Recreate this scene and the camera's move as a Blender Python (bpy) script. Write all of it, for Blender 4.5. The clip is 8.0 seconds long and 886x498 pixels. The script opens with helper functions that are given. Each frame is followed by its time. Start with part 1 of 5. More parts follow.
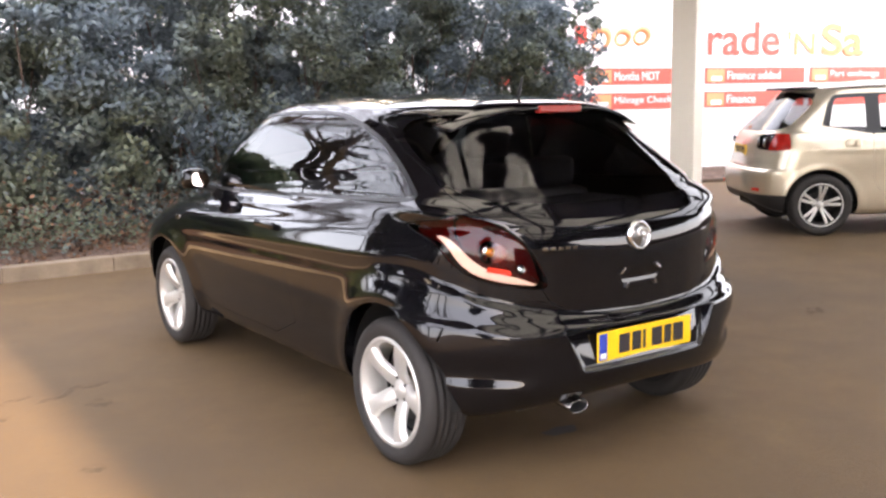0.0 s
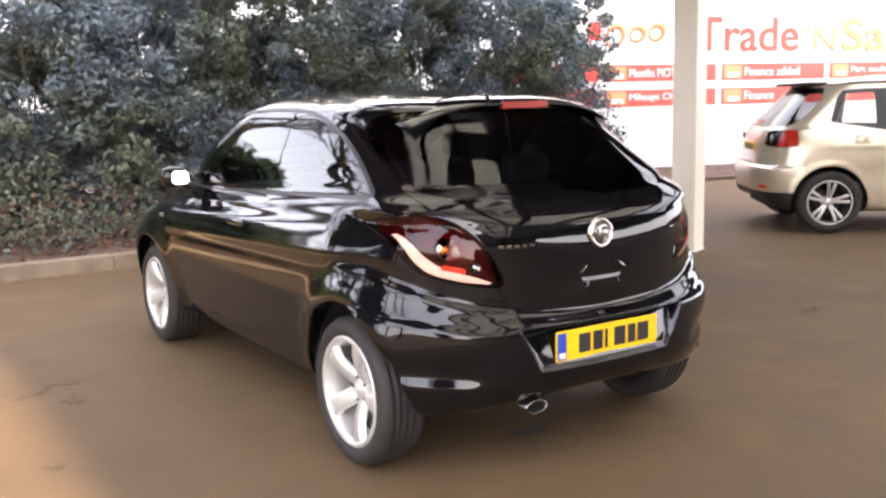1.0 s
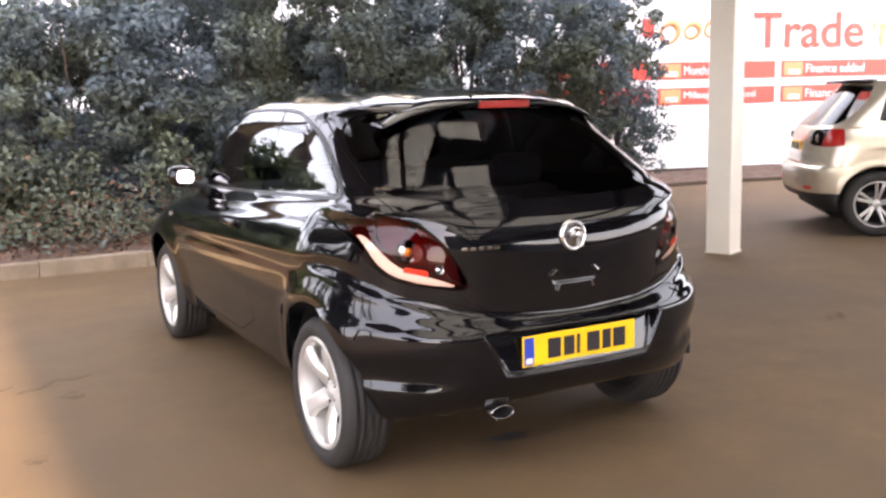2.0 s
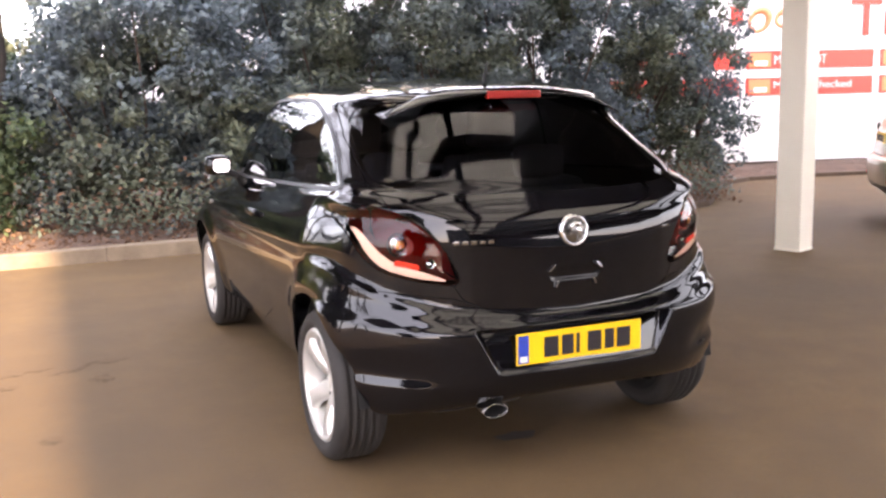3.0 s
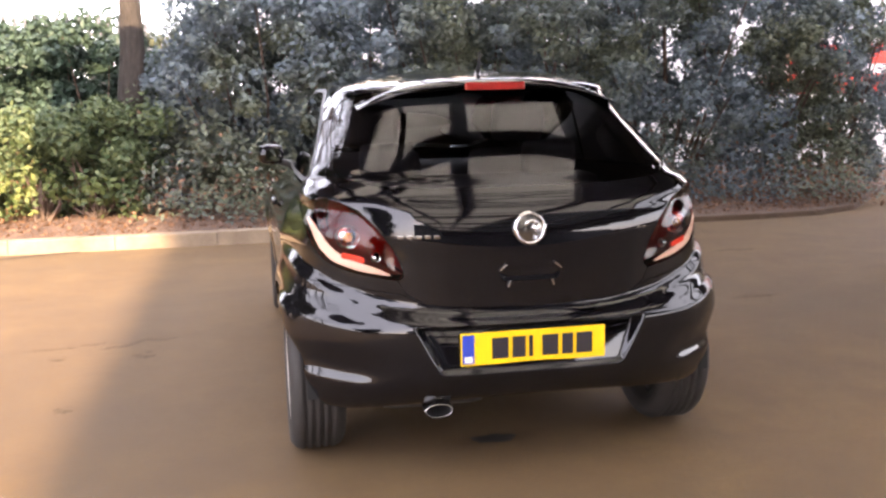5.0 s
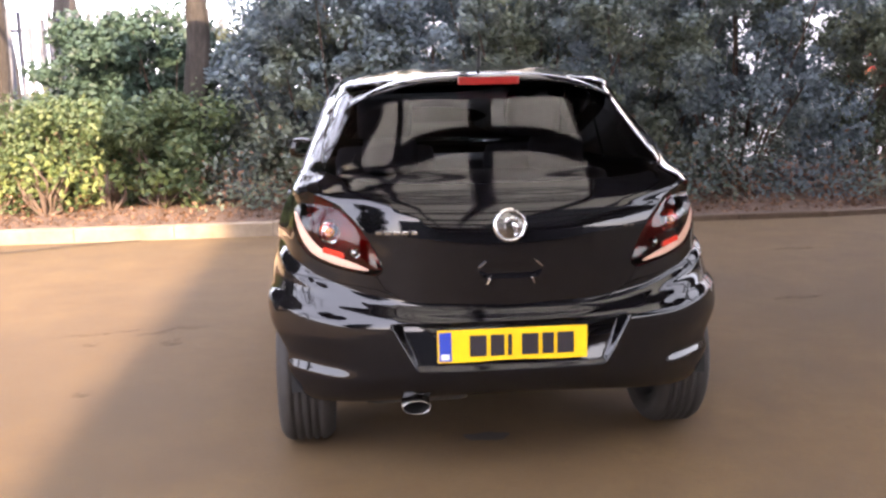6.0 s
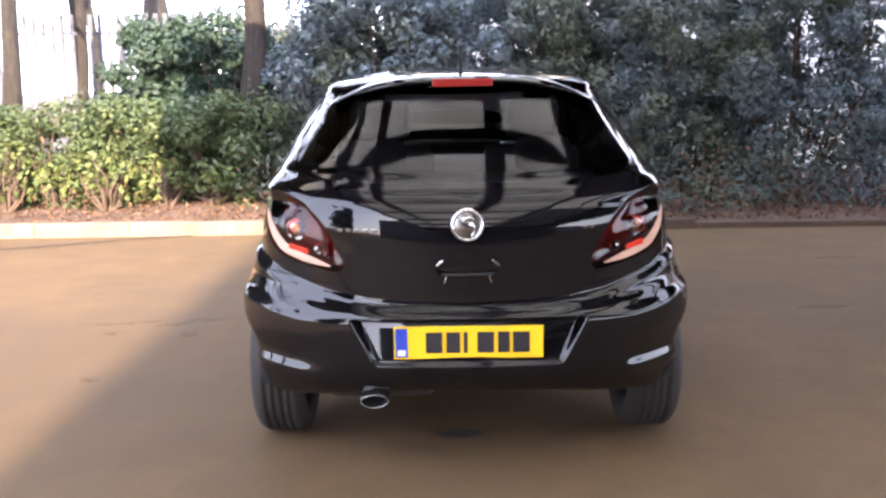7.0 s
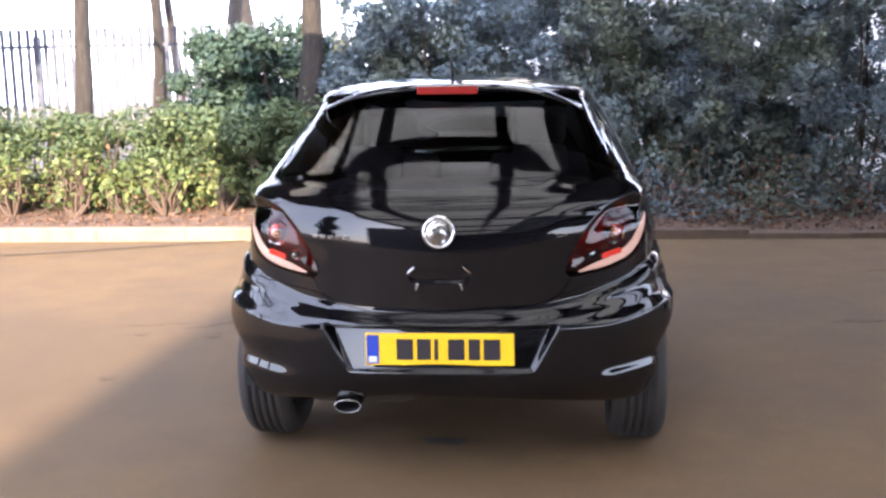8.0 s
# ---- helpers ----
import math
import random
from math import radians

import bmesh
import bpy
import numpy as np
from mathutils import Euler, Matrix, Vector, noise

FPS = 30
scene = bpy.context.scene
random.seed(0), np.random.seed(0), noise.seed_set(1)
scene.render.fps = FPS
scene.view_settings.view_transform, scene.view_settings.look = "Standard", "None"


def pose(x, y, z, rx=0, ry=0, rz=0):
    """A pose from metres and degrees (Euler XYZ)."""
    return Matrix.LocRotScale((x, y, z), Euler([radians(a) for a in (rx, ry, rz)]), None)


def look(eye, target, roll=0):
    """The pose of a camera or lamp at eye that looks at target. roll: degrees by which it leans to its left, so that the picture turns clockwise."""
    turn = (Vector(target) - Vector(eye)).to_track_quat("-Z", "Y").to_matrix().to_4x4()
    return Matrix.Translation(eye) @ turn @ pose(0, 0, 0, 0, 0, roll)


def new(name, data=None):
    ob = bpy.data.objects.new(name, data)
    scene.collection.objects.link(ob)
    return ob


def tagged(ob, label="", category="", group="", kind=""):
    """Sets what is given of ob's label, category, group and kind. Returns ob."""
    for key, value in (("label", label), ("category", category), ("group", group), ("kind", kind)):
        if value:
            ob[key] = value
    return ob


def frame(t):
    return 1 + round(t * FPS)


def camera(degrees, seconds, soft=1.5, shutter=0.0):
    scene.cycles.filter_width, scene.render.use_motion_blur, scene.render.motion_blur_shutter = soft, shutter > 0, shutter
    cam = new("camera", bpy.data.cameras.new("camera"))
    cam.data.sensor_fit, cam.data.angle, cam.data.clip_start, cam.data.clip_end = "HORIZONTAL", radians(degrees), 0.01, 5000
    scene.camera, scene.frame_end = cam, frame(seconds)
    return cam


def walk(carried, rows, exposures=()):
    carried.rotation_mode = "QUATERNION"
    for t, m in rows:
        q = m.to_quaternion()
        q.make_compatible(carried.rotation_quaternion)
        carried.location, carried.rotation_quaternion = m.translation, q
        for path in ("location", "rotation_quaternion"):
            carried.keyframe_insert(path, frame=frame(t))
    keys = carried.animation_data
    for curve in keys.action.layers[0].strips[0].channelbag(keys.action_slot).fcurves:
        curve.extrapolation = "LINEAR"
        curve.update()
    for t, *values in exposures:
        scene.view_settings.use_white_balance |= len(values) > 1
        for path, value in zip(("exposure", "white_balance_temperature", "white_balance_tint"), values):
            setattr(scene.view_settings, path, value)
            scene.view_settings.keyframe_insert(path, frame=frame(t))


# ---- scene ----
cam = camera(49.8, 8.0, soft=2.6)
PATH = [
    (0, (-2.741, -2.525, 1.447), (-1.611, -0.904, 1.139), -1.0),
    (0.5, (-2.622, -2.577, 1.441), (-1.509, -0.942, 1.146), -1.2),
    (1, (-2.489, -2.642, 1.433), (-1.41, -0.987, 1.123), -1.3),
    (1.5, (-2.309, -2.746, 1.432), (-1.284, -1.057, 1.125), -1.4),
    (3, (-1.753, -2.896, 1.419), (-0.991, -1.075, 1.094), -1.4),
    (3.5, (-1.542, -3.02, 1.427), (-0.879, -1.16, 1.105), -1.4),
    (4, (-1.337, -3.055, 1.402), (-0.77, -1.165, 1.073), -1.5),
    (4.5, (-1.136, -3.051, 1.409), (-0.649, -1.138, 1.089), -0.7),
    (5, (-0.928, -3.074, 1.39), (-0.545, -1.139, 1.062), -1.1),
    (6.5, (-0.326, -3.141, 1.396), (-0.228, -1.173, 1.054), -0.9),
    (7, (-0.095, -3.199, 1.384), (-0.089, -1.227, 1.051), -0.8),
    (7.5, (0.103, -3.258, 1.374), (0.03, -1.286, 1.05), -0.7),
    (8, (0.311, -3.191, 1.377), (0.132, -1.224, 1.063), -1.0),
]
walk(cam, [(t, look(eye, target, roll)) for t, eye, target, roll in PATH], ((0.0, 3.06, 6700, 19), (1.5, 3.06, 6650, 20), (3.0, 3.06, 6700, 23), (4.0, 3.06, 6800, 24), (5.0, 3.21, 6700, 24), (6.5, 3.16, 6150, 23), (8.0, 3.10, 5700, 20)))

# ---- world, sun, exposure ----
world = bpy.data.worlds.new("sky")
scene.world = world
world.use_nodes = True
sky = world.node_tree.nodes.new("ShaderNodeTexSky")
sky.sky_type, sky.sun_disc = "NISHITA", False
sky.sun_elevation, sky.sun_rotation = radians(24), radians(180)
sky.air_density, sky.dust_density = 1.2, 1.2
haze = world.node_tree.nodes.new("ShaderNodeMix")
haze.data_type = "RGBA"
haze.inputs[0].default_value = 0.6
haze.inputs[7].default_value = (11.5, 11.9, 12.8, 1)
world.node_tree.links.new(sky.outputs[0], haze.inputs[6])
world.node_tree.links.new(haze.outputs[2], world.node_tree.nodes["Background"].inputs["Color"])
world.node_tree.nodes["Background"].inputs["Strength"].default_value = 0.103
sun = new("sun", bpy.data.lights.new("sun", "SUN"))
sun.data.energy, sun.data.angle, sun.data.color = 2.95, radians(0.55), (1.0, 0.81, 0.53)
sun.matrix_world = look((0, 0, 0), (0, math.cos(radians(24)), -math.sin(radians(24))))


# ---- materials ----
class Nodes:
    """A short hand for building node materials."""

    def __init__(self, name):
        self.mat = bpy.data.materials.new(name)
        self.mat.use_nodes = True
        self.tree = self.mat.node_tree
        self.bsdf = self.tree.nodes["Principled BSDF"]
        self.out = self.tree.nodes["Material Output"]

    def node(self, kind, **values):
        n = self.tree.nodes.new(kind)
        for key, value in values.items():
            n.inputs[key.replace("_", " ")].default_value = value
        return n

    def link(self, a, b):
        self.tree.links.new(a, b)

    def coords(self):
        return self.node("ShaderNodeTexCoord").outputs["Object"]

    def noise(self, scale, detail=4.0, rough=0.6, vec=None):
        n = self.node("ShaderNodeTexNoise", Scale=scale, Detail=detail, Roughness=rough)
        self.link(vec or self.coords(), n.inputs["Vector"])
        return n.outputs["Fac"]

    def ramp(self, fac, stops):
        r = self.node("ShaderNodeValToRGB")
        while len(r.color_ramp.elements) < len(stops):
            r.color_ramp.elements.new(0.5)
        for e, (at, c) in zip(r.color_ramp.elements, stops):
            e.position, e.color = at, (*c, 1) if len(c) == 3 else c
        self.link(fac, r.inputs[0])
        return r.outputs["Color"]

    def mix(self, fac, a, b, blend="MIX"):
        m = self.tree.nodes.new("ShaderNodeMix")
        m.data_type, m.blend_type = "RGBA", blend
        if isinstance(fac, float):
            m.inputs[0].default_value = fac
        else:
            self.link(fac, m.inputs[0])
        for socket, v in ((m.inputs[6], a), (m.inputs[7], b)):
            if isinstance(v, tuple):
                socket.default_value = (*v, 1)
            else:
                self.link(v, socket)
        return m.outputs[2]

    def bump(self, height, strength, distance=0.01):
        b = self.node("ShaderNodeBump", Strength=strength, Distance=distance)
        self.link(height, b.inputs["Height"])
        self.link(b.outputs[0], self.bsdf.inputs["Normal"])

    def set(self, **values):
        for key, value in values.items():
            self.bsdf.inputs[key.replace("_", " ")].default_value = value
        return self


def plain(name, colour, rough=0.5, metal=0.0, grain=0.12, scale=40.0, bump=0.05, **more):
    m = Nodes(name)
    n = m.noise(scale)
    c = tuple(colour)
    m.link(m.mix(n, tuple(v * (1 - grain) for v in c), tuple(min(1, v * (1 + grain)) for v in c)), m.bsdf.inputs["Base Color"])
    m.set(Roughness=rough, Metallic=metal, **more)
    if bump:
        m.bump(n, bump, 0.004)
    return m.mat


def car_paint(name, colour, rough=0.25, metal=0.0, dirt=(0.12, 0.09, 0.06), amount=0.12, coat=1.0):
    m = Nodes(name)
    film = m.ramp(m.noise(6.0, 6.0), [(0.45, (0, 0, 0)), (0.85, (amount, amount, amount))])
    m.link(m.mix(film, tuple(colour), dirt), m.bsdf.inputs["Base Color"])
    m.set(Roughness=rough, Metallic=metal, Coat_Weight=coat, Coat_Roughness=0.02, Coat_IOR=1.5)
    fine = m.noise(900.0, 2.0)
    m.bump(fine, 0.012, 0.001)
    return m.mat


def thin_glass(name, tint, rough=0.0, ior=1.5, even=None):
    m = Nodes(name)
    clear = m.node("ShaderNodeBsdfTransparent", Color=(*tint, 1))
    gloss = m.node("ShaderNodeBsdfGlossy", Roughness=rough)
    both = m.node("ShaderNodeMixShader", Fac=0.5 if even is None else even)
    if even is None:
        m.link(m.node("ShaderNodeFresnel", IOR=ior).outputs[0], both.inputs[0])
    m.link(clear.outputs[0], both.inputs[1])
    m.link(gloss.outputs[0], both.inputs[2])
    m.link(both.outputs[0], m.out.inputs["Surface"])
    m.tree.nodes.remove(m.bsdf)
    return m.mat


def make_tarmac():
    m = Nodes("worn tarmac")
    big, mid, fine = m.noise(0.35, 5.0), m.noise(2.2, 6.0, 0.7), m.noise(130.0, 3.0)
    c = m.ramp(mid, [(0.3, (0.093, 0.050, 0.013)), (0.5, (0.118, 0.066, 0.018)), (0.7, (0.146, 0.085, 0.025))])
    c = m.mix(m.ramp(big, [(0.42, (0, 0, 0)), (0.62, (0.7, 0.7, 0.7))]), c, (0.078, 0.047, 0.018))
    c = m.mix(m.ramp(fine, [(0.35, (0.55, 0.55, 0.55)), (0.65, (0, 0, 0))]), c, (0.066, 0.044, 0.028))
    m.link(c, m.bsdf.inputs["Base Color"])
    m.set(Roughness=0.82)
    m.bump(fine, 0.5, 0.006)
    return m.mat


def make_leaf(name, low, high, rough=0.4, other=None):
    m = Nodes(name)
    rnd = m.node("ShaderNodeNewGeometry").outputs["Random Per Island"]
    c = m.ramp(rnd, [(0.0, low), (0.6, tuple((a + b) / 2 for a, b in zip(low, high))), (1.0, high)])
    m.link(c, m.bsdf.inputs["Base Color"])
    if other:
        # patches of a second leaf colour, some metres wide
        place = m.node("ShaderNodeNewGeometry").outputs["Position"]
        patch = m.ramp(m.noise(0.95, 3.0, 0.6, place), [(0.42, (0, 0, 0)), (0.60, (1, 1, 1))])
        c = m.mix(patch, c, m.ramp(rnd, [(0.0, other[0]), (1.0, other[1])]))
        m.link(c, m.bsdf.inputs["Base Color"])
    m.set(Roughness=rough, Specular_IOR_Level=0.3)
    lit = m.node("ShaderNodeBsdfTranslucent")
    m.link(c, lit.inputs["Color"])
    both = m.node("ShaderNodeMixShader", Fac=0.25)
    m.link(m.bsdf.outputs[0], both.inputs[1])
    m.link(lit.outputs[0], both.inputs[2])
    m.link(both.outputs[0], m.out.inputs["Surface"])
    return m.mat


def roof_light():
    m = Nodes("weathered translucent roof sheet")
    c = m.ramp(m.noise(3.0, 5.0), [(0.3, (0.70, 0.66, 0.57)), (0.7, (0.88, 0.84, 0.74))])
    lit = m.node("ShaderNodeBsdfTranslucent")
    m.link(c, lit.inputs["Color"])
    m.set(Roughness=0.4)
    m.link(c, m.bsdf.inputs["Base Color"])
    both = m.node("ShaderNodeMixShader", Fac=0.85)
    m.link(m.bsdf.outputs[0], both.inputs[1])
    m.link(lit.outputs[0], both.inputs[2])
    m.link(both.outputs[0], m.out.inputs["Surface"])
    return m.mat


def make_bark():
    m = Nodes("bark")
    v = m.node("ShaderNodeMapping")
    m.link(m.coords(), v.inputs["Vector"])
    v.inputs["Scale"].default_value = (1, 1, 0.25)
    n = m.noise(26.0, 6.0, 0.7, v.outputs[0])
    m.link(m.ramp(n, [(0.3, (0.016, 0.012, 0.010)), (0.55, (0.036, 0.028, 0.022)), (0.8, (0.07, 0.057, 0.046))]), m.bsdf.inputs["Base Color"])
    m.set(Roughness=0.9)
    m.bump(n, 0.8, 0.03)
    return m.mat


def make_soil():
    m = Nodes("soil with litter")
    n, f = m.noise(5.0, 6.0, 0.7), m.noise(45.0, 4.0)
    c = m.ramp(n, [(0.3, (0.075, 0.045, 0.031)), (0.55, (0.145, 0.088, 0.060)), (0.75, (0.215, 0.138, 0.094))])
    m.link(m.mix(m.ramp(f, [(0.4, (0.6, 0.6, 0.6)), (0.6, (0, 0, 0))]), c, (0.05, 0.032, 0.022)), m.bsdf.inputs["Base Color"])
    m.set(Roughness=0.95)
    m.bump(f, 0.9, 0.03)
    return m.mat


def make_concrete():
    m = Nodes("weathered concrete")
    n, f = m.noise(3.0, 6.0, 0.65), m.noise(70.0, 3.0)
    c = m.ramp(n, [(0.3, (0.14, 0.102, 0.066)), (0.55, (0.235, 0.180, 0.122)), (0.75, (0.31, 0.245, 0.170))])
    m.link(m.mix(m.ramp(f, [(0.35, (0.5, 0.5, 0.5)), (0.55, (0, 0, 0))]), c, (0.2, 0.15, 0.11)), m.bsdf.inputs["Base Color"])
    m.set(Roughness=0.9)
    m.bump(f, 0.5, 0.008)
    return m.mat


TARMAC, BARK, SOIL, CONCRETE = make_tarmac(), make_bark(), make_soil(), make_concrete()
KERB_DIRTY = plain("dirt covered concrete", (0.085, 0.056, 0.036), 0.95, 0.0, 0.45, 9.0, 0.4)
LEAF_DARK = make_leaf("dark evergreen leaf", (0.096, 0.122, 0.140), (0.190, 0.234, 0.248), 0.7, ((0.084, 0.096, 0.064), (0.184, 0.204, 0.134)))
LEAF_LIGHT = make_leaf("light green leaf", (0.040, 0.068, 0.028), (0.13, 0.155, 0.065), 0.45)
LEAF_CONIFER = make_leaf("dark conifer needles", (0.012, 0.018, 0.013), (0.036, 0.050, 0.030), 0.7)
LEAF_TEAL = make_leaf("cool green leaf", (0.024, 0.043, 0.030), (0.072, 0.112, 0.075), 0.5)
LEAF_FRESH = make_leaf("fresh yellow green leaf", (0.075, 0.105, 0.030), (0.22, 0.24, 0.080), 0.5)
LEAF_BROWN = make_leaf("dry leaf", (0.08, 0.04, 0.022), (0.26, 0.15, 0.09), 0.8)
TWIG = plain("twig", (0.11, 0.075, 0.055), 0.9)
PAINT_BLACK = car_paint("black paint", (0.0035, 0.0033, 0.0043), 0.03, 0.0, (0.022, 0.018, 0.014), 0.10, 0.0)
# silver paint; warm bounce from sunlit ground is mixed into its colour
PAINT_SILVER = car_paint("silver metallic paint with warm bounce", (0.62, 0.54, 0.40), 0.32, 0.6, (0.3, 0.25, 0.18), 0.2)
BLACK_TRIM = plain("black plastic trim", (0.012, 0.012, 0.013), 0.45)
INNER_BLACK = plain("black inner shell", (0.004, 0.004, 0.004), 0.8)
CABIN = plain("grey upholstery", (0.10, 0.096, 0.10), 0.9, scale=120.0, bump=0.2)
GLASS_DARK = thin_glass("privacy glass", (0.30, 0.30, 0.32), 0.0, 1.52)
GLASS_TINT = thin_glass("green tinted glass", (0.45, 0.5, 0.48), 0.0, 1.6)
GLASS_CLEAR = thin_glass("clear glass", (0.93, 0.95, 0.95), 0.0, 1.45)
LENS_RED = thin_glass("smoked red lens", (0.42, 0.060, 0.045), 0.02, 1.45)
LAMP_SMOKE = plain("smoked lamp housing", (0.05, 0.022, 0.022), 0.2, bump=0.0)
LAMP_RED = plain("red reflector plastic", (0.65, 0.03, 0.012), 0.18, bump=0.0)
LAMP_DARK = plain("dark red lamp housing", (0.19, 0.020, 0.014), 0.2, bump=0.0)
LAMP_RED_DEEP = plain("deep red lens plastic", (0.40, 0.018, 0.012), 0.15, bump=0.0)
LAMP_AMBER = plain("amber bulb cover", (0.75, 0.22, 0.03), 0.2, bump=0.0)
# pale colour that paints the sky's reflection on the lamp lens
LAMP_SHEEN = plain("pale painted lens sheen", (0.70, 0.42, 0.32), 0.05, bump=0.0, IOR=1.6)
STEEL_BRIGHT = plain("dull bright steel", (0.30, 0.29, 0.28), 0.2, 1.0, 0.1, bump=0.0)
CHROME = plain("chrome", (0.72, 0.72, 0.73), 0.08, 1.0, 0.04, bump=0.0)
MIRROR = plain("mirror glass", (0.62, 0.58, 0.56), 0.01, 1.0, 0.0, bump=0.0)
ALLOY = plain("silver painted alloy", (0.60, 0.58, 0.54), 0.33, 0.55, 0.06, 30.0, 0.02)
RUBBER = plain("dusty tyre rubber", (0.019, 0.016, 0.014), 0.75, 0.0, 0.3, 60.0, 0.15)
STEEL_DARK = plain("dark steel", (0.06, 0.055, 0.05), 0.6, 0.6)
PLATE_YELLOW = plain("yellow reflective plate", (0.93, 0.55, 0.008), 0.35, 0.0, 0.03, 200.0, 0.0)
PLATE_BLUE = plain("blue plate band", (0.03, 0.06, 0.38), 0.35, bump=0.0)
INK = plain("black ink", (0.02, 0.016, 0.02), 0.5, bump=0.0)
POST_CREAM = plain("cream painted steel", (0.88, 0.82, 0.70), 0.45, 0.0, 0.06, 3.0, 0.03)
SIGN_WHITE = plain("white sign panel", (0.82, 0.80, 0.78), 0.4, 0.0, 0.02, 1.0, 0.0)
# red made paler: the wash-out from strong light is in the colour
SIGN_RED = plain("washed-out lit red sign vinyl", (0.76, 0.085, 0.06), 0.4, 0.0, 0.04, 4.0, 0.0)
SIGN_ORANGE = plain("orange sign vinyl", (0.86, 0.30, 0.13), 0.4, 0.0, 0.04, 4.0, 0.0)
BRICK_DARK = plain("dark brick plinth", (0.10, 0.075, 0.06), 0.9, 0.0, 0.4, 9.0, 0.4)
GALV = plain("galvanised steel", (0.095, 0.098, 0.122), 0.6, 0.1, 0.1, 6.0, 0.05)
CLADDING = plain("dark grey metal cladding", (0.034, 0.034, 0.037), 0.5, 0.2, 0.06, 1.0, 0.03)
ROOF_LIGHT = roof_light()
# for canopy bays added to let sky light through
ROOF_GLASS = thin_glass("added dusty roof glass", (0.92, 0.92, 0.90), 0.05, even=0.08)
ROOF_DARK = plain("dark canopy sheet", (0.07, 0.07, 0.075), 0.6, 0.2)
def make_dark_film(name, low, high, most):
    """A patchy dark film that lets the tarmac show through."""
    m = Nodes(name)
    m.set(Base_Color=(0.060, 0.040, 0.026, 1), Roughness=0.9)
    clear = m.node("ShaderNodeBsdfTransparent")
    both = m.node("ShaderNodeMixShader")
    m.link(m.ramp(m.noise(14.0, 5.0, 0.7), [(low, (0, 0, 0)), (high, (most, most, most))]), both.inputs[0])
    m.link(clear.outputs[0], both.inputs[1])
    m.link(m.bsdf.outputs[0], both.inputs[2])
    m.link(both.outputs[0], m.out.inputs["Surface"])
    return m.mat


SCUFF = make_dark_film("scuffed tarmac", 0.42, 0.70, 0.55)
# denser film, used to paint a thin cast shadow on the tarmac
SHADOW_FILM = make_dark_film("painted shadow film", 0.20, 0.42, 0.80)
STAIN = plain("oil stained tarmac", (0.022, 0.018, 0.016), 0.6, 0.0, 0.4, 25.0, 0.3)


# ---- mesh helpers ----
def thing(name, label, category, group="", at=None, kind=""):
    ob = new(name)
    if at is not None:
        ob.matrix_world = at
    return tagged(ob, label, category, group, kind)


def mesh_of(name, verts, faces, material, normals=None, smooth=True):
    me = bpy.data.meshes.new(name)
    me.from_pydata([tuple(v) for v in verts], [], [tuple(f) for f in faces])
    me.materials.append(material)
    if smooth:
        me.shade_smooth()
    me.update()
    if normals is not None:
        me.normals_split_custom_set_from_vertices([tuple(n) for n in normals])
    return me


def piece(name, verts, faces, material, parent=None, label="", normals=None, smooth=True):
    ob = new(name, mesh_of(name, verts, faces, material, normals, smooth))
    ob.parent = parent
    if label:
        ob["label"] = label
    return ob


def part(name, bm, material, parent=None, label="", smooth=False):
    me = bpy.data.meshes.new(name)
    bmesh.ops.recalc_face_normals(bm, faces=bm.faces)
    bm.to_mesh(me)
    bm.free()
    me.materials.append(material)
    if smooth:
        me.shade_smooth()
    ob = new(name, me)
    ob.parent = parent
    if label:
        ob["label"] = label
    return ob


def box(x0, x1, y0, y1, z0, z1, bevel=0.0, m=None, bm=None):
    bm = bm or bmesh.new()
    made = bmesh.ops.create_cube(bm, size=1.0)["verts"]
    for v in made:
        v.co = Vector((x0 + (v.co.x + 0.5) * (x1 - x0), y0 + (v.co.y + 0.5) * (y1 - y0), z0 + (v.co.z + 0.5) * (z1 - z0)))
    if bevel:
        edges = list({e for v in made for e in v.link_edges})
        out = bmesh.ops.bevel(bm, geom=edges, offset=bevel, segments=2, affect="EDGES", profile=0.6)
        made = list({v for f in out["faces"] for v in f.verts} | {v for v in made if v.is_valid})
    if m is not None:
        bmesh.ops.transform(bm, matrix=m, verts=made)
    return bm


def lathe(profile, n=48, axis="x", closed=False):
    """Verts and faces of a profile of (radius, along) turned about an axis."""
    k = len(profile)
    verts, faces = [], []
    for i in range(n):
        a = 2 * math.pi * i / n
        for r, d in profile:
            c, s = r * math.cos(a), r * math.sin(a)
            verts.append({"x": (d, c, s), "y": (c, d, s), "z": (c, s, d)}[axis])
    for i in range(n):
        j = (i + 1) % n
        for q in range(k if closed else k - 1):
            p = (q + 1) % k
            faces.append((i * k + q, j * k + q, j * k + p, i * k + p))
    return verts, faces


def tube(points, radii, n=8, cap=True):
    """Verts and faces of a tapered tube along a line of points."""
    verts, faces = [], []
    pts = [Vector(p) for p in points]
    for i, (p, r) in enumerate(zip(pts, radii)):
        d = (pts[min(i + 1, len(pts) - 1)] - pts[max(i - 1, 0)]).normalized()
        q = d.to_track_quat("Z", "Y")
        for k in range(n):
            a = 2 * math.pi * k / n
            verts.append(p + q @ Vector((r * math.cos(a), r * math.sin(a), 0)))
    for i in range(len(pts) - 1):
        for k in range(n):
            a, b = i * n + k, i * n + (k + 1) % n
            faces.append((a, b, b + n, a + n))
    if cap:
        faces.append(tuple(range(n))[::-1])
        faces.append(tuple((len(pts) - 1) * n + k for k in range(n)))
    return verts, faces


def join(*many):
    verts, faces = [], []
    for v, f in many:
        k = len(verts)
        verts += [tuple(p) for p in v]
        faces += [tuple(i + k for i in g) for g in f]
    return verts, faces


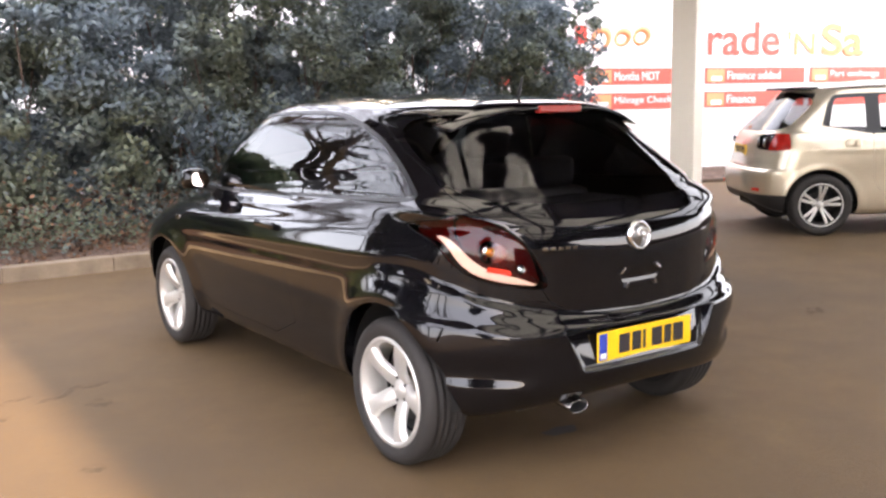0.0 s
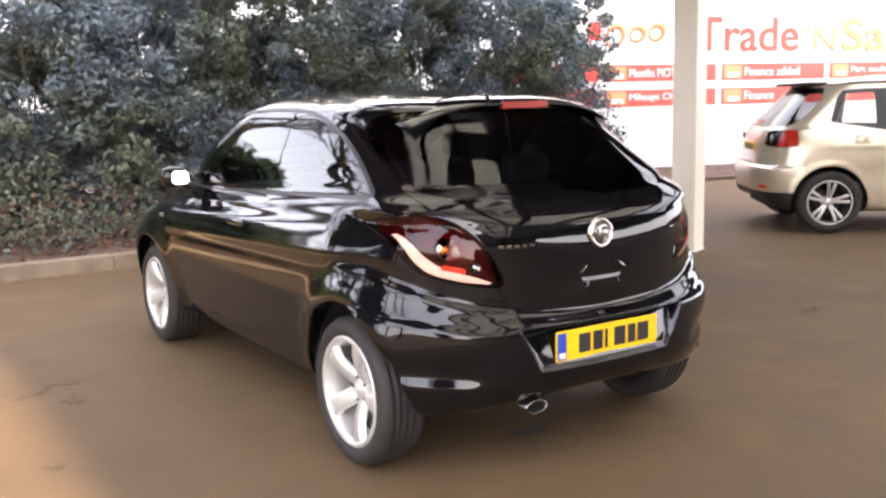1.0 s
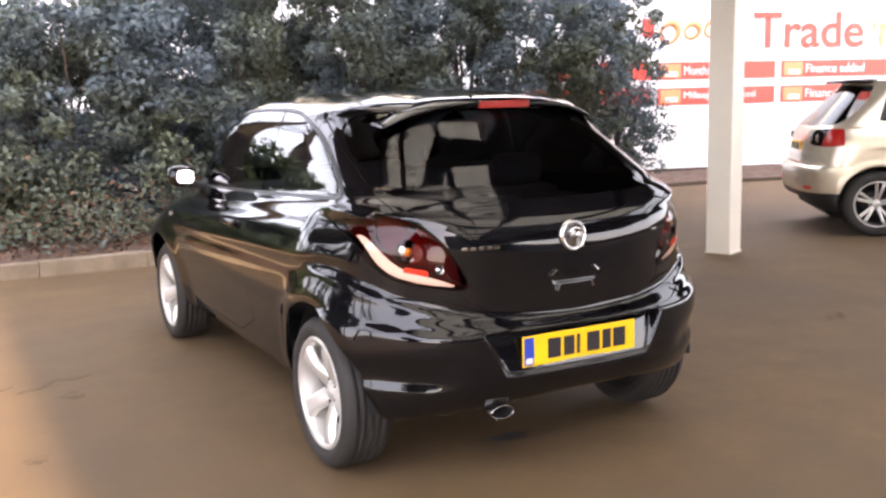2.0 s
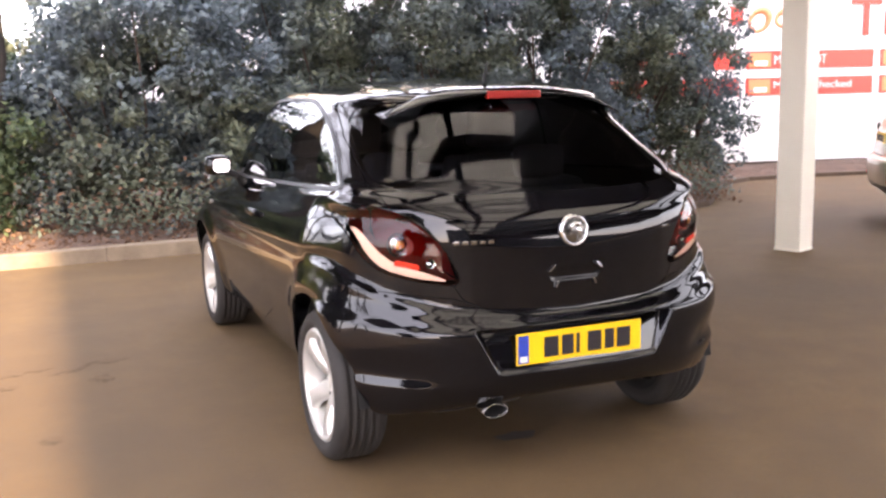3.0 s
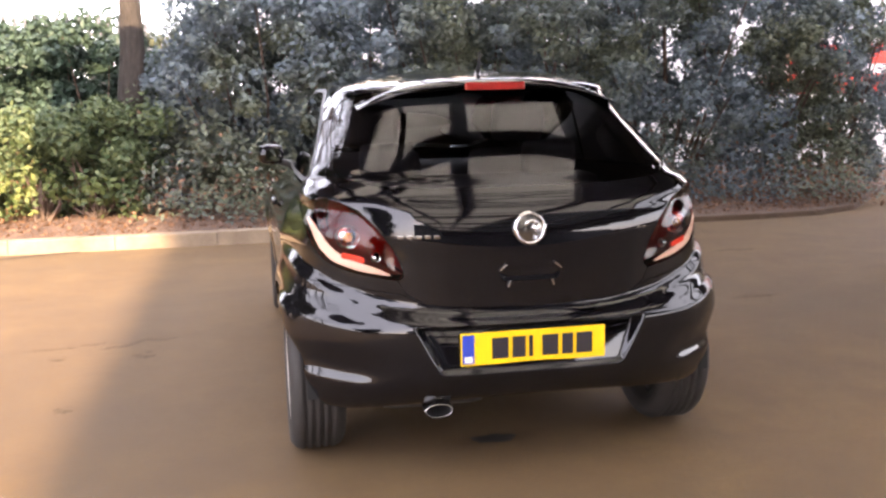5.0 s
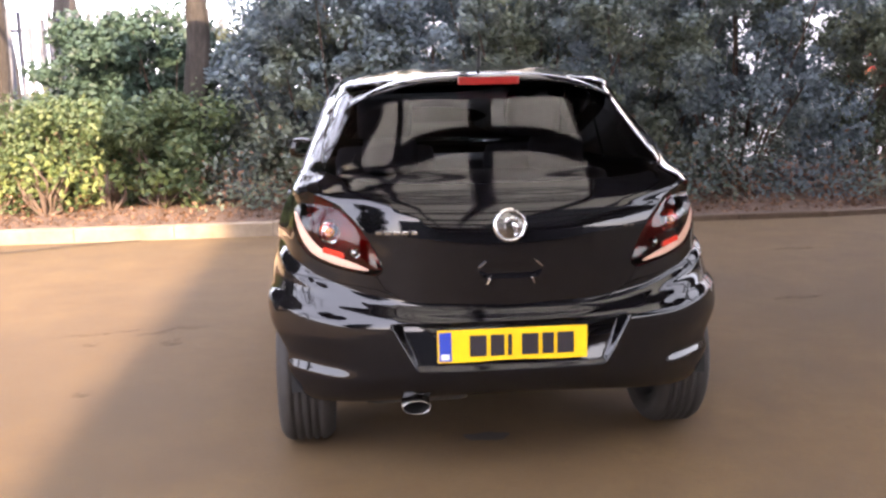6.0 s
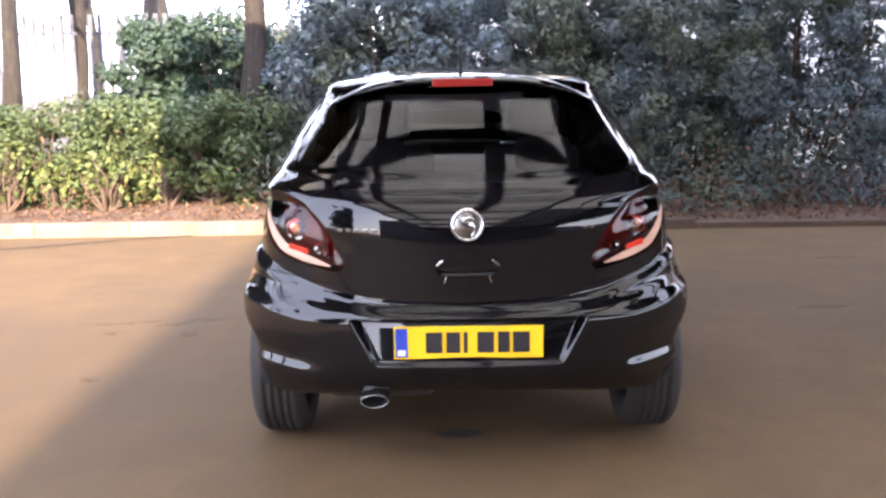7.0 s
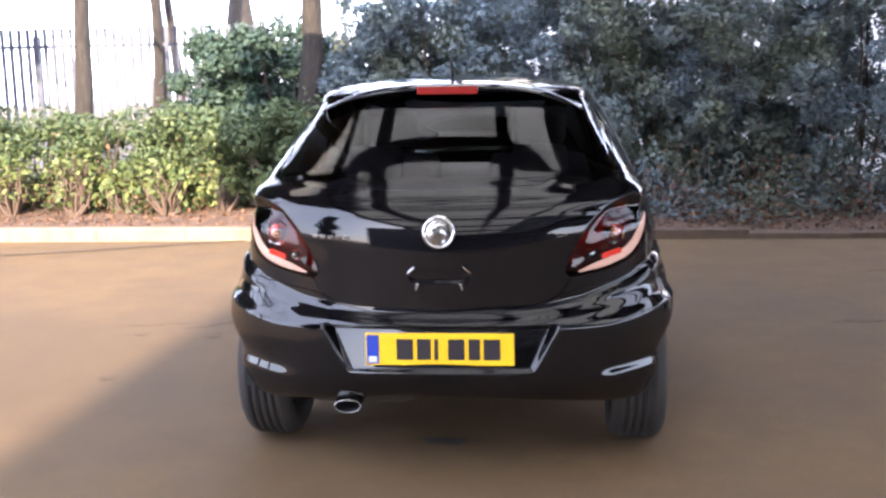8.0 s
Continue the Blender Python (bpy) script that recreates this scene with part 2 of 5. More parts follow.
# ---- setting ----
WALL_TURN = pose(9.9, 9.4, 0, 0, 0, -15)


def make_ground():
    n = 60
    xs = np.concatenate([np.linspace(-400, -16, 8), np.linspace(-15, 20, n), np.linspace(22, 400, 8)])
    ys = np.concatenate([np.linspace(-400, -16, 8), np.linspace(-15, 30, n), np.linspace(32, 900, 8)])
    verts = [(x, y, 0.004 * noise.noise((x * 0.4, y * 0.4, 3)) * (1 if abs(x) < 14 and abs(y) < 14 else 0) - 0.004) for y in ys for x in xs]
    k = len(xs)
    faces = [(j * k + i, j * k + i + 1, (j + 1) * k + i + 1, (j + 1) * k + i) for j in range(len(ys) - 1) for i in range(k - 1)]
    return tagged(piece("ground", verts, faces, TARMAC), "worn brown-grey tarmac car park surface", "ground", kind="structure")


make_ground()


def kerb_line():
    """The front edge of the kerb: straight along the bed, then round towards the sign wall."""
    pts = [(-16 + 0.92 * i, 6.0) for i in range(23)]
    pts += [(5.0, 6.08), (5.6, 6.35), (6.2, 6.95), (6.75, 7.6), (7.3, 8.15), (8.0, 8.45), (8.9, 8.42), (9.8, 8.2), (10.7, 7.96), (11.6, 7.72), (12.5, 7.48), (13.4, 7.24), (14.3, 7.0)]
    return pts


def make_kerb():
    kerb = thing("kerb", "weathered pale concrete kerb stones edging the bed", "kerb", kind="structure")
    pts = kerb_line()
    rng = random.Random(4)
    for i in range(len(pts) - 1):
        a, b = Vector((*pts[i], 0)), Vector((*pts[i + 1], 0))
        d = b - a
        m = Matrix.Translation(a) @ Matrix.Rotation(math.atan2(d.y, d.x), 4, "Z")
        sunk = min(max((a.x - 0.6) / 1.6, 0), 1)
        lift = rng.uniform(-0.004, 0.005) - 0.07 * sunk
        bm = box(0.0008, d.length - 0.0008, rng.uniform(0, 0.006), 0.14, -0.1, 0.125 + lift, 0.014, m)
        part("kerb_stone", bm, KERB_DIRTY if sunk > 0.5 else CONCRETE, kerb, "dirt covered sunken kerb stone" if sunk > 0.5 else "")
    return kerb


make_kerb()


def soil_height(x, y):
    rise = min(max((y - 6.12) / 0.9, 0), 1)
    low = min(max((x - 0.6) / 1.6, 0), 1)
    return 0.105 - 0.07 * low + 0.11 * rise + 0.035 * noise.noise((x * 1.3, y * 1.3, 0.5)) + 0.02 * noise.noise((x * 6, y * 6, 0.5))


def make_bed():
    pts = kerb_line()
    verts, faces = [], []
    rows = 26
    cols = []
    for i in range(len(pts) - 1):
        for s in range(6):
            t = s / 6
            cols.append((pts[i][0] * (1 - t) + pts[i + 1][0] * t, pts[i][1] * (1 - t) + pts[i + 1][1] * t))
    for x, y in cols:
        for k in range(rows):
            yy = y + 0.12 + 7.5 * (k / (rows - 1)) ** 1.8
            xx = x - max(0, x - 4.6) * 0.55 * min(1, (yy - y) / 1.5) * (1 if x < 8 else max(0, 1 - (x - 8)))
            verts.append((xx, yy, soil_height(xx, yy - (y - 6.0))))
    for i in range(len(cols) - 1):
        for k in range(rows - 1):
            a = i * rows + k
            faces.append((a, a + rows, a + rows + 1, a + 1))
    return tagged(piece("planting_bed", verts, faces, SOIL), "bare brown soil bed strewn with dry leaves", "soil", kind="structure")


make_bed()


def text_mesh(text, size, depth, bold=0.022):
    cu = bpy.data.curves.new("letters", "FONT")
    cu.body, cu.size, cu.extrude, cu.offset = text, size, depth, bold * size
    ob = new("letters", cu)
    me = bpy.data.meshes.new_from_object(ob.evaluated_get(bpy.context.evaluated_depsgraph_get()))
    bpy.data.objects.remove(ob)
    return me


def make_sign_wall():
    wall = thing("wall_sign", "white panelled boundary wall on a dark brick plinth", "wall", at=WALL_TURN, kind="structure")
    part("plinth", box(-11, 9, 0.03, 0.35, -0.1, 0.16), BRICK_DARK, wall, "dark brick plinth")
    for i in range(10):
        x = -11 + 2.0 * i
        part("panel", box(x + 0.003, x + 1.997, 0, 0.3, 0.162, 4.6, 0.004), SIGN_WHITE, wall)
    return wall


make_sign_wall()


def letters_on_wall(name, text, s, z, width, height, material, label, parent=None, bold=0.022):
    def extent(t):
        co = np.array([v.co for v in text_mesh(t, 1.0, 0.004, bold).vertices])
        return co.min(0), co.max(0)
    lo, hi = extent(text)
    if parent is None:
        parent = thing(name, label, "sign lettering", at=WALL_TURN)
    for k, ch in enumerate(text):
        if ch == " ":
            continue
        me = text_mesh(ch, 1.0, 0.004, bold)
        shift = extent(text[: k + 1])[1][0] - extent(ch)[1][0]
        for v in me.vertices:
            v.co = Vector(((v.co.x + shift - lo[0]) / (hi[0] - lo[0]) * width, -v.co.z - 0.006, (v.co.y - lo[1]) / (hi[1] - lo[1]) * height))
        me.materials.append(material)
        ob = new("letter", me)
        ob.parent, ob.matrix_local = parent, pose(s, -0.012, z)
    return parent


letters_on_wall("sign_lettering", "Trade", 0.74, 2.16, 2.16, 0.60, SIGN_RED, "large red word Trade on the white wall", None, 0.012)
letters_on_wall("sign_lettering", "'N", 3.08, 2.17, 0.62, 0.42, SIGN_ORANGE, "orange apostrophe and N on the white wall", None, 0.004)
letters_on_wall("sign_lettering", "Sa", 3.86, 2.15, 1.0, 0.60, SIGN_ORANGE, "orange letters on the white wall")


def make_logo():
    logo = thing("sign_logo", "pale orange and red script logo shape on white wall", "sign", at=WALL_TURN)
    part("red_block", box(-1.32, -1.12, -0.010, -0.002, 2.36, 2.66, 0.03), SIGN_RED, logo)
    # three script loops, each a flat slanted oval ring with a tail
    for i, (cx, w, h) in enumerate(((-0.82, 0.20, 0.21), (-0.40, 0.17, 0.16), (-0.02, 0.18, 0.17))):
        n = 40
        verts, faces = [], []
        for k in range(n + 1):
            a = 2 * math.pi * k / n
            thick = 0.085 + 0.035 * math.sin(a + 0.6)
            for r in (0.0, thick):
                x, z = (w - r) * math.cos(a), (h - r) * math.sin(a)
                for y in (-0.010, -0.002):
                    verts.append((cx + x + 0.25 * z, y, 2.44 + 0.03 * i + z))
        for k in range(n):
            q = 4 * k
            faces += [(q, q + 4, q + 6, q + 2), (q, q + 1, q + 5, q + 4), (q + 2, q + 6, q + 7, q + 3)]
        piece("script_loop", verts, faces, SIGN_ORANGE, logo)
    return logo


make_logo()


def make_board(s, z, width, text):
    b = thing("sign_board", "red sign board with white lettering on wall", "sign", "red boards on the wall", WALL_TURN @ pose(s, 0, z))
    part("panel", box(0, width, -0.012, -0.002, 0, 0.285, 0.003), SIGN_RED, b)
    part("emblem_patch", box(0.05, 0.42, -0.0155, -0.0125, 0.03, 0.255, 0.001), SIGN_ORANGE, b, "pale orange emblem patch")
    part("tick_mark", box(0.14, 0.36, -0.019, -0.0158, 0.05, 0.13, 0.001), SIGN_WHITE, b, "white tick emblem")
    me_w = 0.09 * len(text)
    if text:
        letters_on_wall("lettering", text, 0.48, 0.07, min(width - 0.6, me_w), 0.15, SIGN_WHITE, "white lettering", b, 0.0)
    return b


for k, (top, low) in enumerate((("", ""), ("Months MOT", "Mileage Checked"), ("Finance added", "Finance"), ("Part exchange", ""))):
    s = -3.37 + 2.33 * k
    make_board(s, 1.66, 2.21, top)
    make_board(s, 1.235, 2.21, low)


def make_post(x, y, top, group="canopy posts"):
    p = thing("post", "tall square cream painted steel post standing on tarmac", "post", group, pose(x, y, 0, 0, 0, 20))
    part("shaft", box(-0.115, 0.115, -0.115, 0.115, -0.02, top, 0.012), POST_CREAM, p)
    part("base_plate", box(-0.12, 0.12, -0.12, 0.12, -0.02, 0.012, 0.004), POST_CREAM, p)
    return p


make_post(4.22, 3.48, 3.4)


def make_canopy():
    """A wide flat canopy, itself unseen; over the parking bay its roof is open between the joists. Outer sheets and
    glass bays are added to set light and reflections.
    """
    c = thing("canopy", "wide flat dark metal canopy with open roof lights, unseen, extended to set the light", "canopy", at=pose(0, 0, 3.4))
    x0, x1, y0, y1 = -1.45, 14.0, -13.0, 3.9
    for y, w in ((-12.8, 0.16), (-9.6, 0.16), (-6.4, 0.16), (-3.2, 0.16), (3.72, 0.16)):
        part("cross_beam", box(x0, x1, y, y + w, -0.06, 0.22), STEEL_DARK, c)
    part("cross_beam", box(-3.0, x1, 0.46, 0.70, 0.12, 0.222), STEEL_DARK, c)
    for i in range(9):
        y = 0.14 - 0.13 * i
        part("purlin", box(x0, 1.2, y, y + 0.05, 0.12, 0.2), STEEL_DARK, c)
    for x in (-1.45, -0.76, 0.19, 1.15, 2.6, 4.1, 6.4, 9.0, 11.5, 13.87):
        part("joist", box(x, x + 0.13, y0, y1, 0.0, 0.2), STEEL_DARK, c)
    # front sheet added to darken the ground by the right-hand kerb
    part("roof_sheet", box(0.9, x1, y1 + 0.01, 5.9, 0.225, 0.26), ROOF_DARK, c)
    for xa, xb in ((1.205, 2.66), (2.663, 4.2)):
        part("roof_sheet", box(xa, xb, -0.7, y1, 0.225, 0.26), ROOF_DARK, c)
        # translucent and glass bays added to brighten the ground behind the car
        part("roof_light", box(xa, xb, -3.0, -0.703, 0.225, 0.232), ROOF_LIGHT, c, "dirty translucent roof sheet")
        part("roof_glass", box(xa, xb, y0, -3.003, 0.225, 0.232), ROOF_GLASS, c, "dusty clear roof glass added for light")
    # unseen east sheets, added to dim the right-hand side
    part("roof_sheet", box(9.06, 11.56, y0, y1, 0.225, 0.26), ROOF_DARK, c)
    part("roof_sheet", box(11.563, x1, y0, y1, 0.225, 0.26), ROOF_DARK, c)
    for i in range(11):
        y = -13 + 1.5 * i
        if y < 3.5:
            dark = 0.15 if y < -1 else 0.01
            part("roof_sheet", box(x0, 1.2, y, min(y1, y + dark), 0.225, 0.26), ROOF_DARK, c)
            part("roof_light", box(x0, 1.2, y + dark + 0.002, min(y1, y + 1.498), 0.225, 0.232), ROOF_LIGHT, c, "dirty translucent roof sheet")
    # added glass strip for bright corner reflections, with added dark sheets around it
    part("roof_glass", box(4.203, 9.05, -3.6, 2.3, 0.225, 0.232), ROOF_GLASS, c, "dusty clear roof glass added for light")
    part("roof_sheet", box(4.203, 9.05, y0, -3.603, 0.225, 0.26), ROOF_DARK, c)
    part("roof_sheet", box(4.203, 9.05, 2.303, y1, 0.225, 0.26), ROOF_DARK, c)
    # added to close the sky gap mirrored in the tailgate
    part("roof_sheet", box(x0, 9.0, -21.9, y0 - 0.003, 0.225, 0.26), ROOF_DARK, c)
    # unseen eaves, added so that the rear pillar reflects dark
    part("added_eaves_sheet", box(-3.0, x0 - 0.003, -0.8, 0.70, 0.225, 0.29), ROOF_DARK, c)
    part("added_eaves_sheet", box(-3.0, x0 - 0.003, 1.55, y1, 0.225, 0.29), ROOF_DARK, c)
    part("added_eaves_sheet", box(-3.0, -2.3, 0.703, 1.547, 0.225, 0.29), ROOF_DARK, c)
    part("roof_light", box(-2.297, x0 - 0.003, 0.703, 1.547, 0.225, 0.232), ROOF_LIGHT, c, "dirty translucent roof sheet")
    part("roof_sheet", box(x0, -0.95, -1.0, 0.70, 0.265, 0.29), ROOF_DARK, c)
    part("roof_sheet", box(x0, -0.95, 1.55, y1, 0.265, 0.29), ROOF_DARK, c)
    return c


make_canopy()


def make_building():
    b = thing("shading_building", "large dark grey metal clad building, unseen, added to cast shade", "building", at=pose(0, 0, 0))
    # unseen block, added so its edge casts the shadow line on the tarmac
    part("wall", box(-1.75, 9.5, -34, -22, -0.1, 18), CLADDING, b)
    # added to shade the ground that the tailgate mirrors
    part("low_shade_block", box(-7.5, -1.753, -34, -22, -0.1, 8.3), CLADDING, b, "lower dark clad block added to shade mirrored ground")
    # raised and sloping blocks, added to leave a wedge of sky to reflect
    part("raised_shade_block", box(9.5, 21, -34, -22, 6.4, 18), CLADDING, b)
    lean = box(9.503, 21, -25.0, -22.1, -0.1, 1.0)
    for v in lean.verts:
        if v.co.z > 0.5:
            v.co.z = 3.5 if v.co.x < 10 else 0.9
    part("sky_wedge_block", lean, ROOF_DARK, b, "low block with a sloping top, added to shape reflections")
    part("roof", box(-1.75, 21.1, -34.1, -21.9, 18, 18.2), ROOF_DARK, b)
    return b


make_building()
# unseen wall, added to cut the low sky out of the car's reflections
east = part("added_wall_east", box(17.0, 17.3, -21.5, 5.0, -0.1, 1.1, 0.01), BRICK_DARK)
tagged(east, "low dark brick wall, unseen, added to shape reflections", "wall", kind="structure")


# ---- car bodies: a smooth shell from a few rings, cut into panels along smooth outlines ----
def spline(values, t):
    """A smooth curve (Catmull-Rom) through the values at 0, 1, 2 ..., at the places t."""
    p = np.asarray(values, float)
    n = len(p)
    i = np.clip(np.floor(t).astype(int), 0, n - 2)
    u = (t - i)[:, None]
    a, b, c, d = p[np.maximum(i - 1, 0)], p[i], p[i + 1], p[np.minimum(i + 2, n - 1)]
    a = np.where((i == 0)[:, None], 2 * b - c, a)
    d = np.where((i == n - 2)[:, None], 2 * c - b, d)
    m0, m1 = (c - a) / 2, (d - b) / 2
    # hold the slopes down where a ring is close to its neighbour, so that nothing overshoots
    lim = 2.2 * np.abs(c - b) + 1e-9
    m0, m1 = np.clip(m0, -lim, lim), np.clip(m1, -lim, lim)
    return (2 * u**3 - 3 * u**2 + 1) * b + (u**3 - 2 * u**2 + u) * m0 + (-2 * u**3 + 3 * u**2) * c + (u**3 - u**2) * m1


def smooth_step(a, b, x):
    t = np.clip((x - a) / (b - a), 0, 1)
    return t * t * (3 - 2 * t)


def shell(rings, relief, steps=14, n_rear=130, n_side=120, n_front=36):
    """The half shell x >= 0, as a grid of places. A ring, from sill to roof, is
    (z rear, y rear, corner length, corner squareness, half width, z side, slope, y front, front corner length, z front)."""
    t = np.linspace(0, len(rings) - 1, (len(rings) - 1) * steps + 1)
    r = spline(rings, t)
    zr, yr, cl, sq, w, zs, slope, yf, fl, zf = (r[:, k : k + 1] for k in range(10))
    a = np.linspace(0, 1, n_rear)
    phi = (np.pi / 2) * a**1.15
    xr = w * np.sin(phi)[None] ** (2 / sq)
    ya = yr + cl * (1 - np.cos(phi)[None] ** (2 / sq))
    f = (np.sin(phi)[None] ** (2 / sq)) ** 2.2
    side0, side1 = yr + cl, yf - fl
    s = np.linspace(0, 1, n_side + 2)[None, 1:-1]
    ys = side0 + (side1 - side0) * s
    zline = lambda y: zs + slope * (y - 0.7)
    zrear = zr + (zline(yr + cl) - zr) * f
    psi = (np.pi / 2) * np.linspace(1, 0, n_front)
    xf = w * np.sin(psi)[None] ** (2 / 2.6)
    yff = yf - fl * (1 - np.cos(psi)[None] ** (2 / 2.6))
    g = (np.sin(psi)[None] ** (2 / 2.6)) ** 2.2
    zfront = zf + (zline(yf - fl) - zf) * g
    belly = 1 - 0.012 * ((ys - 1.7) / 1.3) ** 2
    x = np.concatenate([xr, w * np.ones_like(s) * (1 + 0 * belly), xf], 1)
    y = np.concatenate([ya, ys, yff], 1)
    z = np.concatenate([zrear, zline(ys), zfront], 1)
    p = np.stack([x, y, z], -1)
    return relief(p)


def grid_normals(p):
    du, dv = np.gradient(p, axis=1), np.gradient(p, axis=0)
    n = np.cross(du, dv)
    # turn them outwards
    c = p - np.array([0, 1.9, 0.75])
    n *= np.sign((n * c).sum(-1, keepdims=True))
    n[:, 0, 0] = 0
    n[:, -1, 0] = 0
    length = np.linalg.norm(n, axis=-1, keepdims=True)
    return n / np.maximum(length, 1e-9)


class Skin:
    """Triangles with places and normals, which can be cut along the zero line of a field."""

    def __init__(self, p, n, tri):
        self.p, self.n, self.tri = p, n, tri

    @classmethod
    def of_grid(cls, grid):
        nv, nu = grid.shape[:2]
        normal = grid_normals(grid)
        idx = np.arange(nv * nu).reshape(nv, nu)
        a, b, c, d = idx[:-1, :-1].ravel(), idx[:-1, 1:].ravel(), idx[1:, 1:].ravel(), idx[1:, :-1].ravel()
        tri = np.concatenate([np.stack([a, b, c], 1), np.stack([a, c, d], 1)])
        half = cls(grid.reshape(-1, 3), normal.reshape(-1, 3), tri)
        flip = np.array([-1, 1, 1])
        k = len(half.p)
        return cls(np.concatenate([half.p, half.p * flip]), np.concatenate([half.n, half.n * flip]), np.concatenate([tri, tri[:, ::-1] + k])).tidy()

    def tidy(self):
        """Drops collapsed triangles and unused places, and turns every face outwards."""
        a, b, c = (self.p[self.tri[:, k]] for k in range(3))
        cr = np.cross(b - a, c - a)
        keep = np.linalg.norm(cr, axis=1) > 1e-9
        tri, cr = self.tri[keep], cr[keep]
        out = (cr * self.n[tri].sum(1)).sum(1) < 0
        tri[out] = tri[out][:, ::-1]
        used, inv = np.unique(tri, return_inverse=True)
        return Skin(self.p[used], self.n[used], inv.reshape(-1, 3))

    def part_where(self, field):
        """The part of the skin where the field (a function of places) is below zero."""
        v = field(self.p)
        s = v[self.tri] < 0
        count = s.sum(1)
        whole = self.tri[count == 3]
        p, n, tri = [self.p], [self.n], [whole]
        k = len(self.p)
        for many in (1, 2):
            t = self.tri[count == many]
            if not len(t):
                continue
            odd = s[count == many] == (many == 1)
            first = odd.argmax(1)
            rows = np.arange(len(t))
            i, j, l = t[rows, first], t[rows, (first + 1) % 3], t[rows, (first + 2) % 3]
            wj, wl = (v[i] / (v[i] - v[j]))[:, None], (v[i] / (v[i] - v[l]))[:, None]
            p += [self.p[i] * (1 - wj) + self.p[j] * wj, self.p[i] * (1 - wl) + self.p[l] * wl]
            n += [self.n[i] * (1 - wj) + self.n[j] * wj, self.n[i] * (1 - wl) + self.n[l] * wl]
            m = len(t)
            ij, il = k + np.arange(m), k + m + np.arange(m)
            k += 2 * m
            tri += [np.stack([i, ij, il], 1)] if many == 1 else [np.stack([ij, j, l], 1), np.stack([ij, l, il], 1)]
        return Skin(np.concatenate(p), np.concatenate(n), np.concatenate(tri)).tidy() if sum(map(len, tri)) else None

    def moved(self, depth):
        return Skin(self.p - self.n * depth, self.n, self.tri)

    def rimmed(self, depth):
        """Adds a turned-in edge of that depth along the borders."""
        key = np.round(self.p, 5)
        _, where = np.unique(key, axis=0, return_inverse=True)
        where = where.ravel()
        e = np.concatenate([self.tri[:, [0, 1]], self.tri[:, [1, 2]], self.tri[:, [2, 0]]])
        w = np.sort(where[e], 1)
        code = w[:, 0] * (len(self.p) + 1) + w[:, 1]
        _, inv, cnt = np.unique(code, return_inverse=True, return_counts=True)
        e = e[cnt[inv.ravel()] == 1]
        k = len(self.p)
        a, b = e[:, 0], e[:, 1]
        m = len(e)
        inner = np.concatenate([self.p[a], self.p[b], self.p[a] - self.n[a] * depth, self.p[b] - self.n[b] * depth])
        side = np.cross(self.p[b] - self.p[a], self.n[a])
        side /= np.maximum(np.linalg.norm(side, axis=1, keepdims=True), 1e-9)
        i = np.arange(m)
        quad = np.concatenate([np.stack([k + m + i, k + i, k + 2 * m + i], 1), np.stack([k + m + i, k + 2 * m + i, k + 3 * m + i], 1)])
        return Skin(np.concatenate([self.p, inner]), np.concatenate([self.n] + [side] * 4), np.concatenate([self.tri, quad]))

    def put(self, name, material, parent, label="", rim=0.012):
        s = self.rimmed(rim) if rim else self
        n = s.n / np.maximum(np.linalg.norm(s.n, axis=1, keepdims=True), 1e-9)
        return piece(name, s.p, s.tri, material, parent, label, n)


def outline(points, axes, soft=0.0, mirror=False):
    """A field: the signed distance (inside below zero) to a closed outline in two axes; of |x| where x is one of them. Corners rounded by soft."""
    poly = np.array(points, float)
    if mirror and (poly[:, 0] > 0).all():
        poly = np.concatenate([poly, (poly * [-1, 1])[::-1]])

    def field(p):
        q = np.stack([np.abs(p[:, axes[0]]) if axes[0] == 0 and not mirror else p[:, axes[0]], p[:, axes[1]]], 1)
        best, inside = np.full(len(q), 1e9), np.zeros(len(q), bool)
        for a, b in zip(poly, np.roll(poly, -1, 0)):
            d = b - a
            if d @ d < 1e-12:
                continue
            t = np.clip(((q - a) @ d) / (d @ d), 0, 1)
            best = np.minimum(best, np.linalg.norm(q - a - t[:, None] * d, axis=1))
            cross = (a[1] > q[:, 1]) != (b[1] > q[:, 1])
            with np.errstate(divide="ignore", invalid="ignore"):
                inside ^= cross & (q[:, 0] < (b[0] - a[0]) * (q[:, 1] - a[1]) / (b[1] - a[1]) + a[0])
        return np.where(inside, -best, best) - soft

    return field


def both(*fields):
    return lambda p: np.max([f(p) for f in fields], 0)


def without(f, *holes, gap=0.0):
    """Inside f and outside the holes, by a gap."""
    return lambda p: np.max([f(p)] + [gap - h(p) for h in holes], 0)


def grown(f, by):
    return lambda p: f(p) - by


def curve(points, rounds=2):
    """A closed outline with its corners cut round."""
    pts = np.array(points, float)
    for _ in range(rounds):
        nxt = np.roll(pts, -1, 0)
        pts = np.stack([pts * 0.8 + nxt * 0.2, pts * 0.2 + nxt * 0.8], 1).reshape(-1, 2)
    return pts


rear_half = lambda p: p[:, 1] - 1.05
EVERYWHERE = lambda p: np.full(len(p), -1.0)


